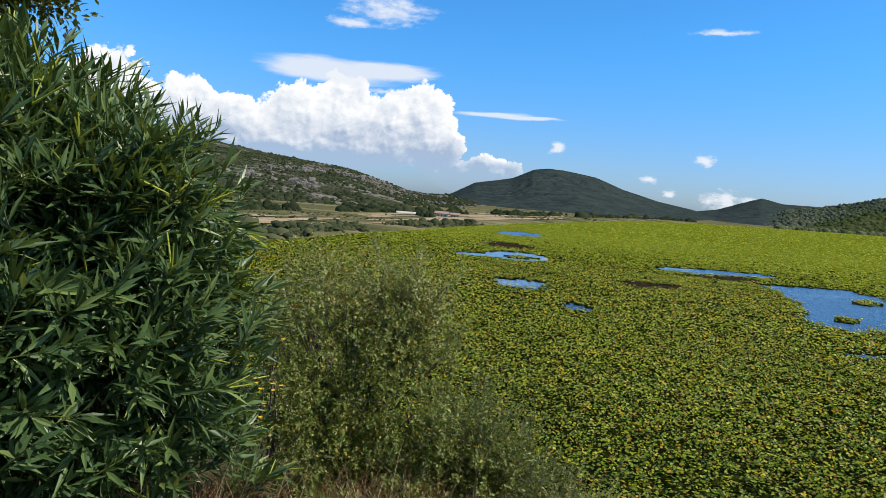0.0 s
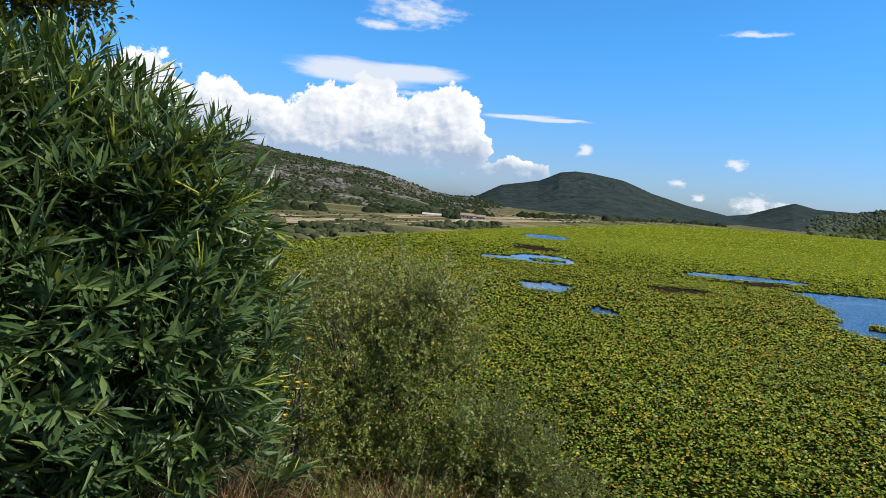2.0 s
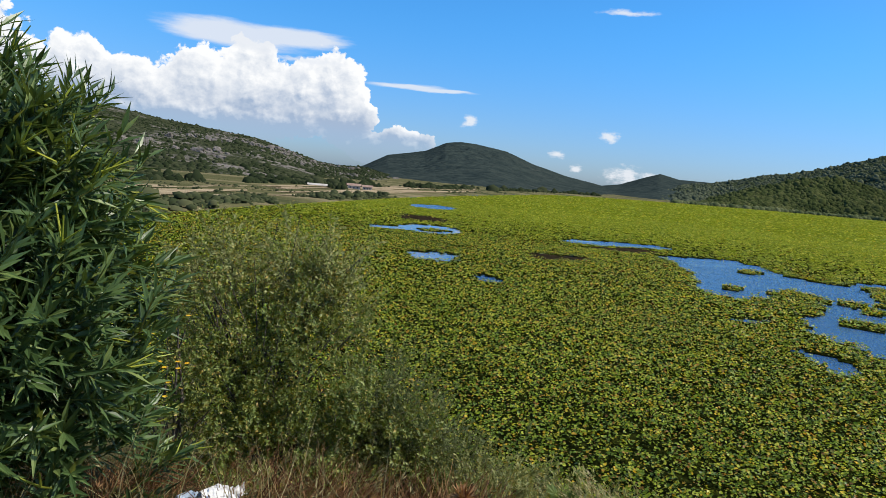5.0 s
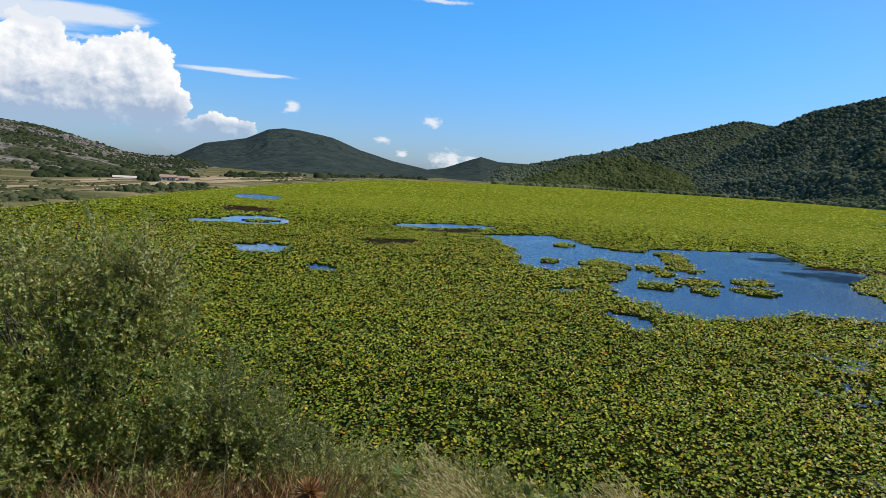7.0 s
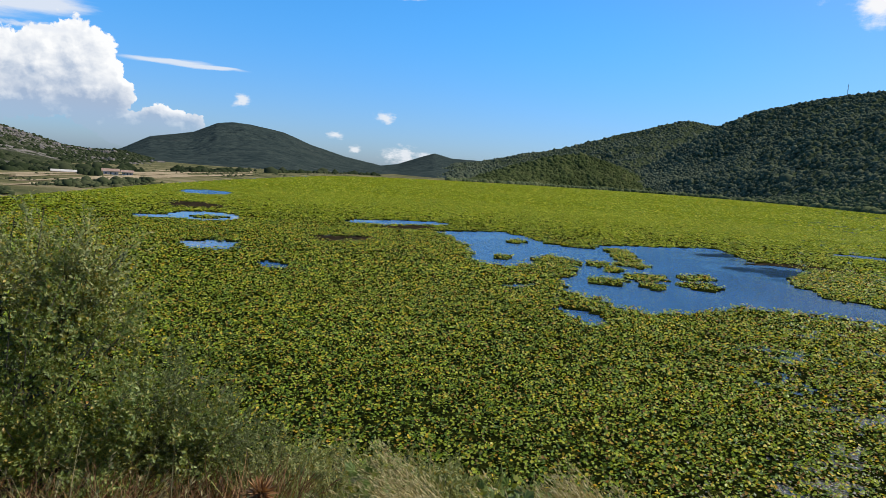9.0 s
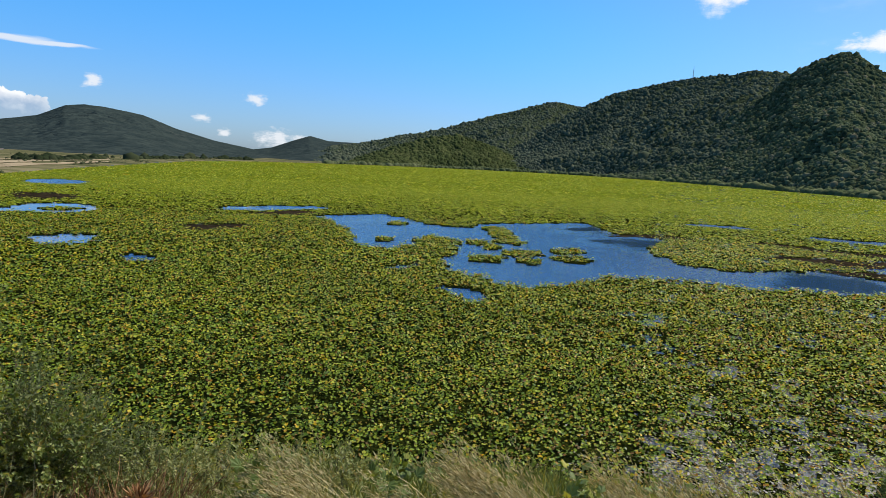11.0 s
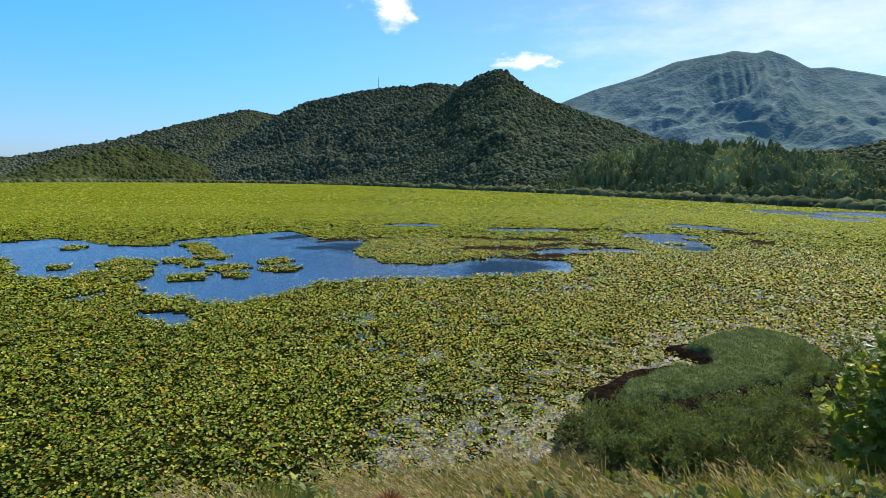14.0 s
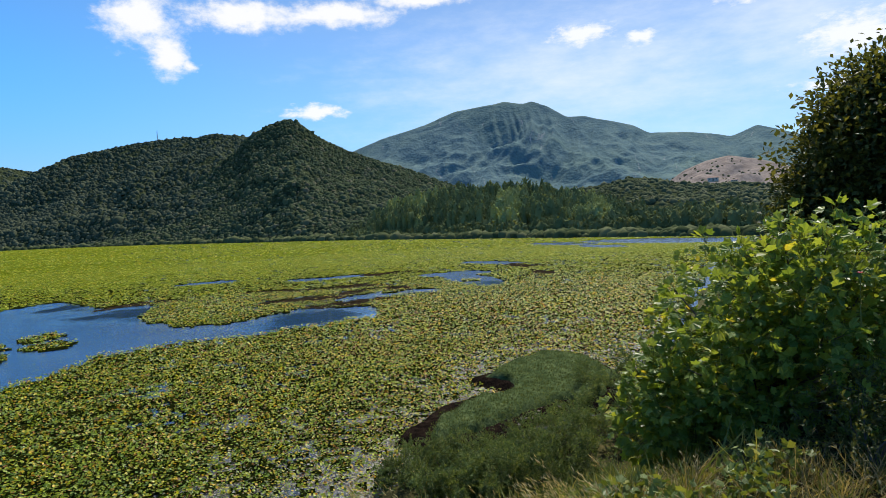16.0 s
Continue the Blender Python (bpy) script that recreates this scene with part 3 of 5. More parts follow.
# ---- hills ----
DOME = []          # a lumpy half ball for a tree crown seen from afar
for ring, (up, wide) in enumerate(((-0.1, 0.95), (0.55, 0.80))):
    for k in range(5):
        a = (k + 0.5 * ring) * math.pi * 0.4
        DOME.append((wide * math.cos(a), wide * math.sin(a), up))
DOME.append((0, 0, 0.88))
DOME_FACES = []
for k in range(5):
    a, b, c, d = k, (k + 1) % 5, 5 + k, 5 + (k + 1) % 5
    DOME_FACES += [(a, b, c), (b, d, c)]
    DOME_FACES.append((5 + k, 5 + (k + 1) % 5, 10))


def hill(name, label, mat, crest, foot, top, back, gully, step=0.25, trees=0, tree_size=4.5, tree_mat="crown", bare=0.0, tree_label="", rounded=1.0, seed=1, ravine=0.45, rows=46, rocks=0, smooth=1.0, crease=0.0, crease_deep=0.0):
    """A hill whose crest line (bearing, degrees above eye level) stands top metres off, with its foot and back nearer and farther."""
    line, first, last = bent(crest, 3), crest[0][0], crest[-1][0]
    foot_line, top_line = bent(foot), bent(top)

    def shape(az, s):
        """s runs 0 at the foot, 1 at the crest, 2 at the back."""
        rf, rt = foot_line(az), top_line(az)
        r = np.where(s < 1, rf + (rt - rf) * s, rt + (back - rt) * (s - 1))
        x, y = r * np.sin(np.radians(az)), r * np.cos(np.radians(az))
        height = 7 + rt * np.tan(np.radians(line(az))) - (0.45 * tree_size if trees else 0) + 1.5
        up = np.where(s < 1, np.clip(s, 0, 1) ** rounded, np.clip(2 - s, 0, 1))
        up = up * (1 - 0.16 * np.sin(np.pi * np.clip(s, 0, 1)))
        gx, gy = x / gully, y / gully
        spur = sum(0.5 ** o * (1 - np.abs(2 * fractal(gx * 2 ** o + 3 * o, gy * 2 ** o, 2, seed + o) - 1)) for o in range(4)) / 1.875
        cut = (spur - 0.68) * ravine * np.sin(np.pi * np.clip(s, 0, 1) ** 0.9)
        fine = (fractal(x / gully * 5, y / gully * 5, 3, seed + 9) - 0.5) * 0.03 * smooth * np.clip(s * 3, 0, 1)
        if crease:
            # gullies that run down the slope, wandering as they fall
            u = (az + 4.0 * (1 - s)) * crease + 5.0 * (fractal(x / gully, y / gully, 2, seed + 20) - 0.5)
            rib = sum(0.55 ** o * (1 - np.abs(2 * value_noise(u * 2.1 ** o, s * 1.6 * 1.5 ** o + 7 * o, seed + 21 + o) - 1)) for o in range(4)) / 2.0
            cut = cut + (rib - 0.5) * crease_deep * np.sin(np.pi * np.clip(s, 0, 1) ** 1.5) ** 0.7
        z = height * np.clip(up + cut + fine, 0, None) - 1.5
        return x, y, z

    az = np.arange(first, last + step / 2, step)
    s = np.concatenate([np.linspace(0, 1, rows), np.linspace(1.08, 2, 10)])
    A, S = np.meshgrid(az, s)
    x, y, z = shape(A, S)
    v = np.stack([x, y, z], -1).reshape(-1, 3)
    n = len(az)
    i, j = np.meshgrid(np.arange(len(s) - 1), np.arange(n - 1), indexing="ij")
    q = np.stack([i * n + j, i * n + j + 1, (i + 1) * n + j + 1, (i + 1) * n + j], -1).reshape(-1, 4)
    ob = tagged(new(name, mesh_of(name, v, q, mat, True)), label, "hill")
    if trees:
        a = rng.uniform(first + 0.3, last - 0.3, trees * 2)
        t = rng.uniform(0.01, 1.06, trees * 2) ** 0.9
        x, y, z = shape(a, t)
        clear = fractal(x / 60, y / 60, 4, seed + 30) > bare
        ok = np.flatnonzero(clear & (z > -0.5))[:trees]
        if rocks:
            bald = np.flatnonzero((fractal(x / 45, y / 45, 4, seed + 50) > 0.50) & (fractal(x / 14, y / 14, 3, seed + 52) > 0.52) & (t > 0.25) & (t < 0.88) & (a > -18))[:rocks]
            size = rng.lognormal(-0.1, 0.45, len(bald))
            stone = scatter(DOME, DOME_FACES, np.stack([x, y, z - 0.3], -1)[bald], spin(len(bald), 0.5), np.stack([size, size, size * 1.1], -1), 0.2)
            tagged(new("outcrops", mesh_of("outcrops", *stone, M["rock"])), "pale grey rock outcrops on the scrub hill", "rocks", kind="stuff")
        size = tree_size * rng.lognormal(-0.05, 0.26, len(ok))
        place = np.stack([x[ok], y[ok], z[ok] - 0.22 * size], -1)
        size = np.stack([size * 0.62, size * 0.62, size * rng.uniform(0.55, 0.95, len(ok))], -1)
        v, f = scatter(DOME, DOME_FACES, place, spin(len(ok), 0.2), size, 0.10)
        tagged(new("woods", mesh_of("woods", v, f, M[tree_mat], True)), tree_label, "trees", kind="stuff")
    return ob


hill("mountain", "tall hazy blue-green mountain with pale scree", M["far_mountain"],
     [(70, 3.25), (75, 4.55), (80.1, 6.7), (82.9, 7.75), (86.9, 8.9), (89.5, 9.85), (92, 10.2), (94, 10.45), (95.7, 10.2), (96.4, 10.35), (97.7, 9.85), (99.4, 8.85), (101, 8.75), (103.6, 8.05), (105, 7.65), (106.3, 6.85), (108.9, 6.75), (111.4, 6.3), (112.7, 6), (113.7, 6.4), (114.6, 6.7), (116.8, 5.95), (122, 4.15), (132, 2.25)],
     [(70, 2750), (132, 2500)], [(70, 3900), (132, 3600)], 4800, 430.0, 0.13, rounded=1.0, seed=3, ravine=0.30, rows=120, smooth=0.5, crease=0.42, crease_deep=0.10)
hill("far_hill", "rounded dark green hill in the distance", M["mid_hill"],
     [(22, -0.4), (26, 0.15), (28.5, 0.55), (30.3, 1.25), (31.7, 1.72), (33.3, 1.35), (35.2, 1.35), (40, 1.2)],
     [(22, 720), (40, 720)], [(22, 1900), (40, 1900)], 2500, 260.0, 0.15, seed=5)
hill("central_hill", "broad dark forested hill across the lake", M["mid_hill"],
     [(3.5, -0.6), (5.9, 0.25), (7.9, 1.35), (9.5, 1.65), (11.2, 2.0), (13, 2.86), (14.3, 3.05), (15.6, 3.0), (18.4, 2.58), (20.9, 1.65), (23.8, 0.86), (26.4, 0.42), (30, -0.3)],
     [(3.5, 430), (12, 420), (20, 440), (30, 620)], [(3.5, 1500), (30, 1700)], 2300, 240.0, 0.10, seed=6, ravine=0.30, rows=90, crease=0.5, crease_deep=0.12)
hill("rocky_hill", "long scrub hill with grey rock outcrops", M["rocky_hill"],
     [(-60, 2.6), (-34, 3.5), (-24, 3.5), (-18.8, 3.25), (-16, 3.32), (-13.9, 3.02), (-10.2, 2.5), (-6.3, 2.1), (-3.3, 1.75), (-1.3, 1.2), (1.8, 0.3), (3.4, 0.1), (6, 0.12), (8, -0.3), (11.5, -1.4)],
     [(-60, 178), (-20, 182), (0, 192), (6, 235), (12, 330)], [(-60, 560), (0, 580), (12, 540)], 1100, 90.0, 0.25, 11000, 1.6, "crown_scrub", 0.30, "dark scrub dotted over the rocky hill", seed=7, rocks=2400)
hill("back_ridge", "long wooded ridge fading into the distance", M["wooded_hill"],
     [(31, -0.2), (33.5, 1.05), (36, 1.35), (39.6, 2.3), (42.5, 2.8), (47.2, 4.3), (50.5, 5.2), (52.6, 5.72), (53.4, 5.75), (55, 5.45), (57, 5.3), (62, 4.5), (70, 2)],
     [(31, 690), (42, 850), (56, 900), (70, 900)], [(31, 1500), (50, 1350), (70, 1300)], 1700, 190.0, 0.2, 8000, 4.8, "crown_ridge", 0.10, "dark evergreen woods on the long ridge", seed=8, ravine=0.30, crease=0.22, crease_deep=0.22)
hill("front_ridge", "broad wooded shoulder below open sky", M["wooded_hill"],
     [(47.6, -0.5), (49.4, 1.4), (51, 2.4), (53, 3.9), (55.9, 5.65), (57.3, 6.35), (58.5, 6.75), (60, 7.15), (64, 7.95), (67.2, 8.3), (68.6, 8.6), (71, 8.4), (76, 7.4), (82, 4.5), (88, 1.5)],
     [(47.6, 900), (58, 790), (70, 530), (88, 480)], [(47.6, 1000), (58, 1040), (88, 950)], 1350, 150.0, 0.2, 15000, 4.2, "crown_ridge", 0.06, "dense dark evergreen woods on the broad shoulder", seed=28, ravine=0.28, crease=0.25, crease_deep=0.16)
hill("pointed_hill", "steep pointed hill covered in dark woods", M["wooded_hill"],
     [(57, -0.5), (60.1, 1.1), (63.2, 2.6), (66.5, 4.3), (70.2, 7.0), (71.5, 8.45), (73, 9.2), (74.6, 9.85), (75.6, 9.5), (77.3, 8.25), (80.3, 6.75), (84.3, 5.4), (88.9, 3.6), (93, 2.5), (98, 1.2), (102, -0.2)],
     [(57, 780), (66, 580), (75, 430), (85, 335), (102, 230)], [(57, 860), (66, 780), (75, 720), (102, 600)], 1100, 110.0, 0.2, 17000, 3.1, "crown", 0.10, "dense round-crowned evergreen trees on the pointed hill", seed=9, ravine=0.24)
hill("island_hill", "low rounded hill with thick woods at the shore", M["wooded_hill"],
     [(33.6, -0.75), (35.2, -0.25), (38.7, 1.2), (42.5, 2.3), (44.7, 2.58), (46.8, 2.1), (49.4, 1.05), (52.6, 0.25), (55.5, -0.6)],
     [(33.6, 690), (44, 835), (55.5, 880)], [(33.6, 800), (55.5, 1020)], 1200, 90.0, 0.15, 5200, 4.8, "crown_island", 0.03, "dense low woods on the rounded hill", seed=10)
hill("brown_hill", "bare brown hillside below the mountain", M["sand"],
     [(104, 0.8), (107, 2.2), (109, 3.6), (110.6, 4.2), (112.4, 4.55), (114.1, 4.2), (115.7, 3.7), (119, 2.6), (122, 1.6)],
     [(104, 900), (122, 900)], [(104, 1350), (122, 1350)], 1480, 160.0, 0.2, 260, 4.0, "crown_olive", 0.56, "scattered olive scrub on the bare hillside", seed=11, crease=0.4, crease_deep=0.10)


# ---- lake: open pools and the floating leaf carpet ----
# small pools, leafy islands and leafless mud as (x, y, half length, half width, turn in degrees)
POOLS = [(11.8, 52.9, 1.75, 2.4, 0), (13.4, 42.0, 0.62, 1.1, 0), (29, 133, 3.0, 6.5, -12), (17, 79, 2.9, 5.2, -10), (11.4, 77, 1.3, 1.5, 0), (41.4, 75, 6.5, 2.2, 0),
         (26.8, 32.0, 1.0, 0.4, 20), (24.0, 23.9, 0.8, 1.7, -20), (89.5, 37.6, 3.2, 1.5, -62), (88.0, 21.6, 2.4, 1.6, -75), (90.5, 16.2, 3.6, 1.8, -62), (63.0, 10.3, 3.2, 1.5, -55),
         (66.5, 5.6, 1.9, 1.5, -55), (77.5, -0.6, 9.0, 2.1, 15), (87, 1.2, 4.4, 2.6, -70), (107, -4, 6.0, 1.5, 41), (172, -26, 13, 4, 20), (148, -31.5, 7.5, 2.6, 15), (163, -52, 26, 11, 34)]
ISLES = [(45.4, 54.6, 2.4, 1.3, 55), (34.9, 43.7, 1.6, 0.9, 40), (38.9, 41.0, 2.4, 1.3, 50), (41.4, 39.0, 2.2, 1.1, 30), (52.0, 45.6, 2.6, 1.5, 45), (49.6, 42.4, 2.3, 1.4, 20), (47.6, 40.4, 2.0, 1.5, 55), (44.6, 38.0, 2.3, 1.3, 40),
         (40.4, 36.2, 1.9, 1.1, 50), (35.1, 31.6, 2.1, 1.3, 60), (40.2, 32.0, 2.1, 1.4, 25), (37.2, 29.0, 1.7, 1.1, 50), (44.9, 31.4, 2.2, 1.3, 40), (41.2, 28.2, 1.9, 1.3, 45), (76, -0.4, 1.8, 1.1, 12), (17.3, 77.6, 2.0, 1.8, 0)]
MUD = [(62, 17, 5, 1.3, -45), (57.5, 11.5, 4, 1.2, -50), (66, 32.5, 5, 1.6, -42), (73, 17.5, 9, 2.2, -78), (68.5, 11.5, 6, 1.6, -60), (83, -9.5, 5, 1.6, -10),
       (98, -9, 7, 1.6, 10), (19.5, 97, 4.5, 5.5, 0), (25.5, 56.5, 2.5, 1.6, 0), (38, 68.5, 6, 1.3, 0), (93, 12, 5, 1.4, -70)]
# the shore of the large lagoon, round from its far tip
LAGOON = [(40.9, 64.8), (51.2, 64.4), (50.3, 60.1), (48.4, 52.6), (49.6, 47.6), (54.7, 51.0), (59.3, 50.0), (71.5, 47.6), (66.6, 41.6), (62.6, 36.6), (63.2, 31.8), (52.6, 27.6), (46.8, 22.0), (47.6, 18.8), (54.6, 15.2),
          (56.0, 8.6), (49.2, 7.6), (42.4, 14.4), (40.4, 19.6), (37.3, 22.3), (32.2, 21.4), (29.6, 22.8), (27.8, 25.0), (28.9, 26.8), (28.2, 29.1), (31.3, 32.7), (36.5, 36.0), (41.6, 45.0), (31.5, 38.8), (30.2, 41.7), (37.0, 52.4)]


def inside_any(x, y, rows, grow=0.0):
    """Above 0 inside any of the ovals, 1 at their middles."""
    best = np.full(np.shape(x), -9.0)
    for cx, cy, a, b, turn in rows:
        c, s = math.cos(radians(turn)), math.sin(radians(turn))
        u, v = (x - cx) * c + (y - cy) * s, -(x - cx) * s + (y - cy) * c
        d = 1 - np.sqrt((u / (a + grow)) ** 2 + (v / (b + grow)) ** 2)
        best = np.maximum(best, d)
    return best


def inside_line(x, y, edge):
    """Metres inside (above 0) or outside a closed line of corners."""
    edge = np.array(edge)
    near, inside = np.full(np.shape(x), 1e9), np.zeros(np.shape(x), bool)
    for (ax, ay), (bx, by) in zip(edge, np.roll(edge, -1, 0)):
        k = np.clip(((x - ax) * (bx - ax) + (y - ay) * (by - ay)) / ((bx - ax) ** 2 + (by - ay) ** 2), 0, 1)
        near = np.minimum(near, np.hypot(x - ax - k * (bx - ax), y - ay - k * (by - ay)))
        inside ^= ((ay > y) != (by > y)) & (x < (bx - ax) * (y - ay) / (by - ay + 1e-9) + ax)
    return np.where(inside, near, -near)


def drifted(x, y, wide):
    """Places pushed about, so that shores wander and fray."""
    wx = x + wide * (fractal(x * 0.30, y * 0.30, 4, 1) - 0.5) + 1.2 * (fractal(x * 1.3, y * 1.3, 2, 4) - 0.5)
    wy = y + wide * (fractal(x * 0.30, y * 0.30, 4, 2) - 0.5) + 1.2 * (fractal(x * 1.3, y * 1.3, 2, 5) - 0.5)
    return wx, wy


def open_water(x, y):
    """Above 0 where no leaves float."""
    wx, wy = drifted(x, y, 2.2)
    pools = np.maximum(inside_any(wx, wy, POOLS, 0.2 + 0.022 * np.clip(np.hypot(x, y) - 45, 0, 80)), inside_line(wx, wy, LAGOON) * 0.3)
    return np.minimum(pools, -inside_any(wx, wy, ISLES, 0.1))


def mud_at(x, y):
    """Above 0 on the dark leafless patches."""
    wx, wy = drifted(x, y, 5.0)
    return inside_any(wx, wy, MUD, 0.5) - 0.6 * np.clip(fractal(x * 0.5, y * 0.5, 3, 17) - 0.42, 0, 1)


def cover(x, y):
    """Share of the water that the leaves hide: thin along the near shore on the sunny side."""
    r, az = np.hypot(x, y), np.degrees(np.arctan2(x, y))
    off = r - leaf_edge(az) + 4 * np.clip((az - 80) / 6, 0, 1)
    thin = np.clip((az - 55) / 15, 0, 1)
    width = 5.0 + 0.19 * r
    k = np.clip(off / width, 0, 1) ** 1.1
    k = 1 - thin * (1 - k) * 0.42
    return k * np.clip(0.65 + 0.7 * fractal(x * 0.35, y * 0.35, 3, 12), 0, 1)


def on_lake(x, y):
    r, az = np.hypot(x, y), np.degrees(np.arctan2(x, y))
    return (r > leaf_edge(az) + 0.2 - 6 * np.clip((az - 80) / 6, 0, 1)) & (r < far_shore(az) - 0.5)


def build_carpet():
    az = np.radians(np.arange(-24, 115.01, 0.33))
    r = 12 * (880 / 12) ** np.linspace(0, 1, 240)
    A, R = np.meshgrid(az, r)
    x, y = R * np.sin(A), R * np.cos(A)
    z = 0.02 + 0.05 * fractal(x * 1.7, y * 1.7, 3, 20)
    n = len(az)
    i, j = np.meshgrid(np.arange(len(r) - 1), np.arange(n - 1), indexing="ij")
    q = np.stack([i * n + j, i * n + j + 1, (i + 1) * n + j + 1, (i + 1) * n + j], -1).reshape(-1, 4)
    mx, my = x.ravel()[q].mean(1), y.ravel()[q].mean(1)
    sunny = np.clip((np.degrees(np.arctan2(mx, my)) - 52) / 12, 0, 1)
    keep = on_lake(mx, my) & (open_water(mx, my) < -0.03) & (mud_at(mx, my) < 0) & (cover(mx, my) > 0.52 + sunny * 0.47 * np.clip((fractal(mx * 2.6, my * 2.6, 3, 77) - 0.3) / 0.4, 0, 1))
    v = np.stack([x, y, z], -1).reshape(-1, 3)
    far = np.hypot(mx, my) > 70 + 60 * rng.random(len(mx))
    for name, label, mat, pick in (("shaded_leaf_bed", "leaf underlayer coloured near-black for the shade between lily leaves", "mat", keep & ~far), ("leaf_field", "closed carpet of lily leaves on the distant lake", "far_mat", keep & far)):
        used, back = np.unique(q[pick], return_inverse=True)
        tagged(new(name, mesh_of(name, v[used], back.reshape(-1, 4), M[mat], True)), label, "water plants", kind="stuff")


build_carpet()


def build_mud():
    x, y = np.meshgrid(np.arange(12, 112, 0.4), np.arange(-16, 108, 0.4))
    m = mud_at(x, y)
    z = 0.012 + 0.05 * np.clip(m, 0, 0.5) + 0.03 * fractal(x * 2.1, y * 2.1, 3, 21)
    n = x.shape[1]
    i, j = np.meshgrid(np.arange(x.shape[0] - 1), np.arange(n - 1), indexing="ij")
    q = np.stack([i * n + j, i * n + j + 1, (i + 1) * n + j + 1, (i + 1) * n + j], -1).reshape(-1, 4)
    keep = m.ravel()[q].mean(1) > 0.0
    v = np.stack([x, y, z], -1).reshape(-1, 3)
    used, back = np.unique(q[keep], return_inverse=True)
    tagged(new("mud_patches", mesh_of("mud_patches", v[used], back.reshape(-1, 4), M["mud"], True)), "dark brown mud and rotting stems among the leaves", "mud", kind="stuff")


build_mud()

# a round floating leaf with a notch and a slightly cupped rim
LILY = [(0, -0.06, 0.0)] + [(0.5 * math.sin(a) * 0.95, -0.5 * math.cos(a), 0.06 + 0.05 * math.sin(3 * a)) for a in (0.35, 1.6, math.pi, 4.68, 5.93)]
LILY_FACES = [(0, k, k + 1) for k in range(1, 5)]
FOLD = [(0, -0.1, 0.0), (0.5, -0.3, 0.12), (0.34, 0.45, 0.05), (-0.34, 0.45, 0.05), (-0.5, -0.3, 0.12)]
FOLD_FACES = [(0, 1, 2), (0, 2, 3), (0, 3, 4)]
PLATE = [(0, -0.55, 0.0), (0.5, 0.0, 0.07), (0, 0.55, 0.0), (-0.5, 0.0, 0.07)]
PLATE_FACES = [(0, 1, 2), (0, 2, 3)]


def build_leaves():
    belts = ((11.5, 24, 190.0, 0.088, LILY, LILY_FACES, 1.1, 0.30), (24, 40, 110.0, 0.104, FOLD, FOLD_FACES, 1.1, 0.26), (40, 75, 40.0, 0.138, PLATE, PLATE_FACES, 1.0, 0.22),
             (75, 170, 9.0, 0.25, PLATE, PLATE_FACES, 0.6, 0.14), (170, 330, 0.7, 0.55, PLATE, PLATE_FACES, 0.5, 0.13), (330, 860, 0.12, 1.0, PLATE, PLATE_FACES, 0.35, 0.12))
    near, far = [], []
    for r0, r1, dense, size, shape, faces, tilt, lift in belts:
        a0, a1 = radians(-22), radians(115)
        n = int(0.5 * (r1 * r1 - r0 * r0) * (a1 - a0) * dense)
        r = np.sqrt(rng.uniform(r0 * r0, r1 * r1, n)) * np.exp(rng.normal(0, 0.07, n))
        a = rng.uniform(a0, a1, n)
        x, y = r * np.sin(a), r * np.cos(a)
        ok = on_lake(x, y)
        x, y = x[ok], y[ok]
        c = cover(x, y)
        ok = (open_water(x, y) < 0.0) & (rng.random(len(x)) < c) & (mud_at(x, y) < 0.3 * rng.random(len(x)) ** 2)
        x, y, c = x[ok], y[ok], c[ok]
        # leaves stand in tussocks with dark gaps between them
        heap = fractal(x * 2.6, y * 2.6, 2, 33)
        if r1 < 50:
            ok = rng.random(len(x)) < np.clip(0.42 + 2.7 * (heap - 0.28), 0.34, 1)
            x, y, c, heap = x[ok], y[ok], c[ok], heap[ok]
        z = 0.03 + lift * (0.35 + 1.3 * heap) * rng.random(len(x)) ** 0.8 * np.clip(c * 1.6 - 0.5, 0.05, 1)
        turn = spin(len(x), tilt)
        (near if r1 < 100 else far).append(scatter(shape, faces, np.stack([x, y, z], -1), turn, size * rng.uniform(0.6, 1.3, len(x))))
    v, f = joined(*far)
    tagged(new("lily_carpet", mesh_of("lily_carpet", v, f, M["lily_far"])), "yellow-green lily leaves crowding the distant lake", "water plants", kind="stuff")
    v, f = joined(*near)
    tagged(new("lily_carpet", mesh_of("lily_carpet", v, f, M["lily"])), "yellow-green lily leaves crowding the lake surface", "water plants", kind="stuff")


build_leaves()


def build_drift():
    """Pale dead leaves and scum drifting in the shallows along the near shore."""
    n = 150000
    a = rng.uniform(50, 107, n)
    off = rng.exponential(1.0, n) * np.interp(a, [50, 66, 80, 96, 107], [1.0, 2.6, 3.4, 4.6, 5.5]) - 3.0
    r = leaf_edge(a) + off
    x, y = r * np.sin(np.radians(a)), r * np.cos(np.radians(a))
    ok = (r > near_shore(a) + 0.5) & (rng.random(n) < np.clip((a - 50) / 18, 0.1, 1)) & (open_water(x, y) < 0) & (fractal(x * 1.1, y * 1.1, 3, 44) + 0.35 * rng.random(n) > 0.52)
    x, y, r = x[ok], y[ok], r[ok]
    z = 0.008 + 0.05 * rng.random(len(x)) ** 2
    v = scatter(PLATE, PLATE_FACES, np.stack([x, y, z], -1), spin(len(x), 0.5), (0.045 + 0.0012 * r) * rng.uniform(0.5, 1.4, len(x)))
    tagged(new("drifted_leaves", mesh_of("drifted_leaves", *v, M["drift"])), "pale grey dead leaves drifting in the shallows", "water plants", kind="stuff")


build_drift()


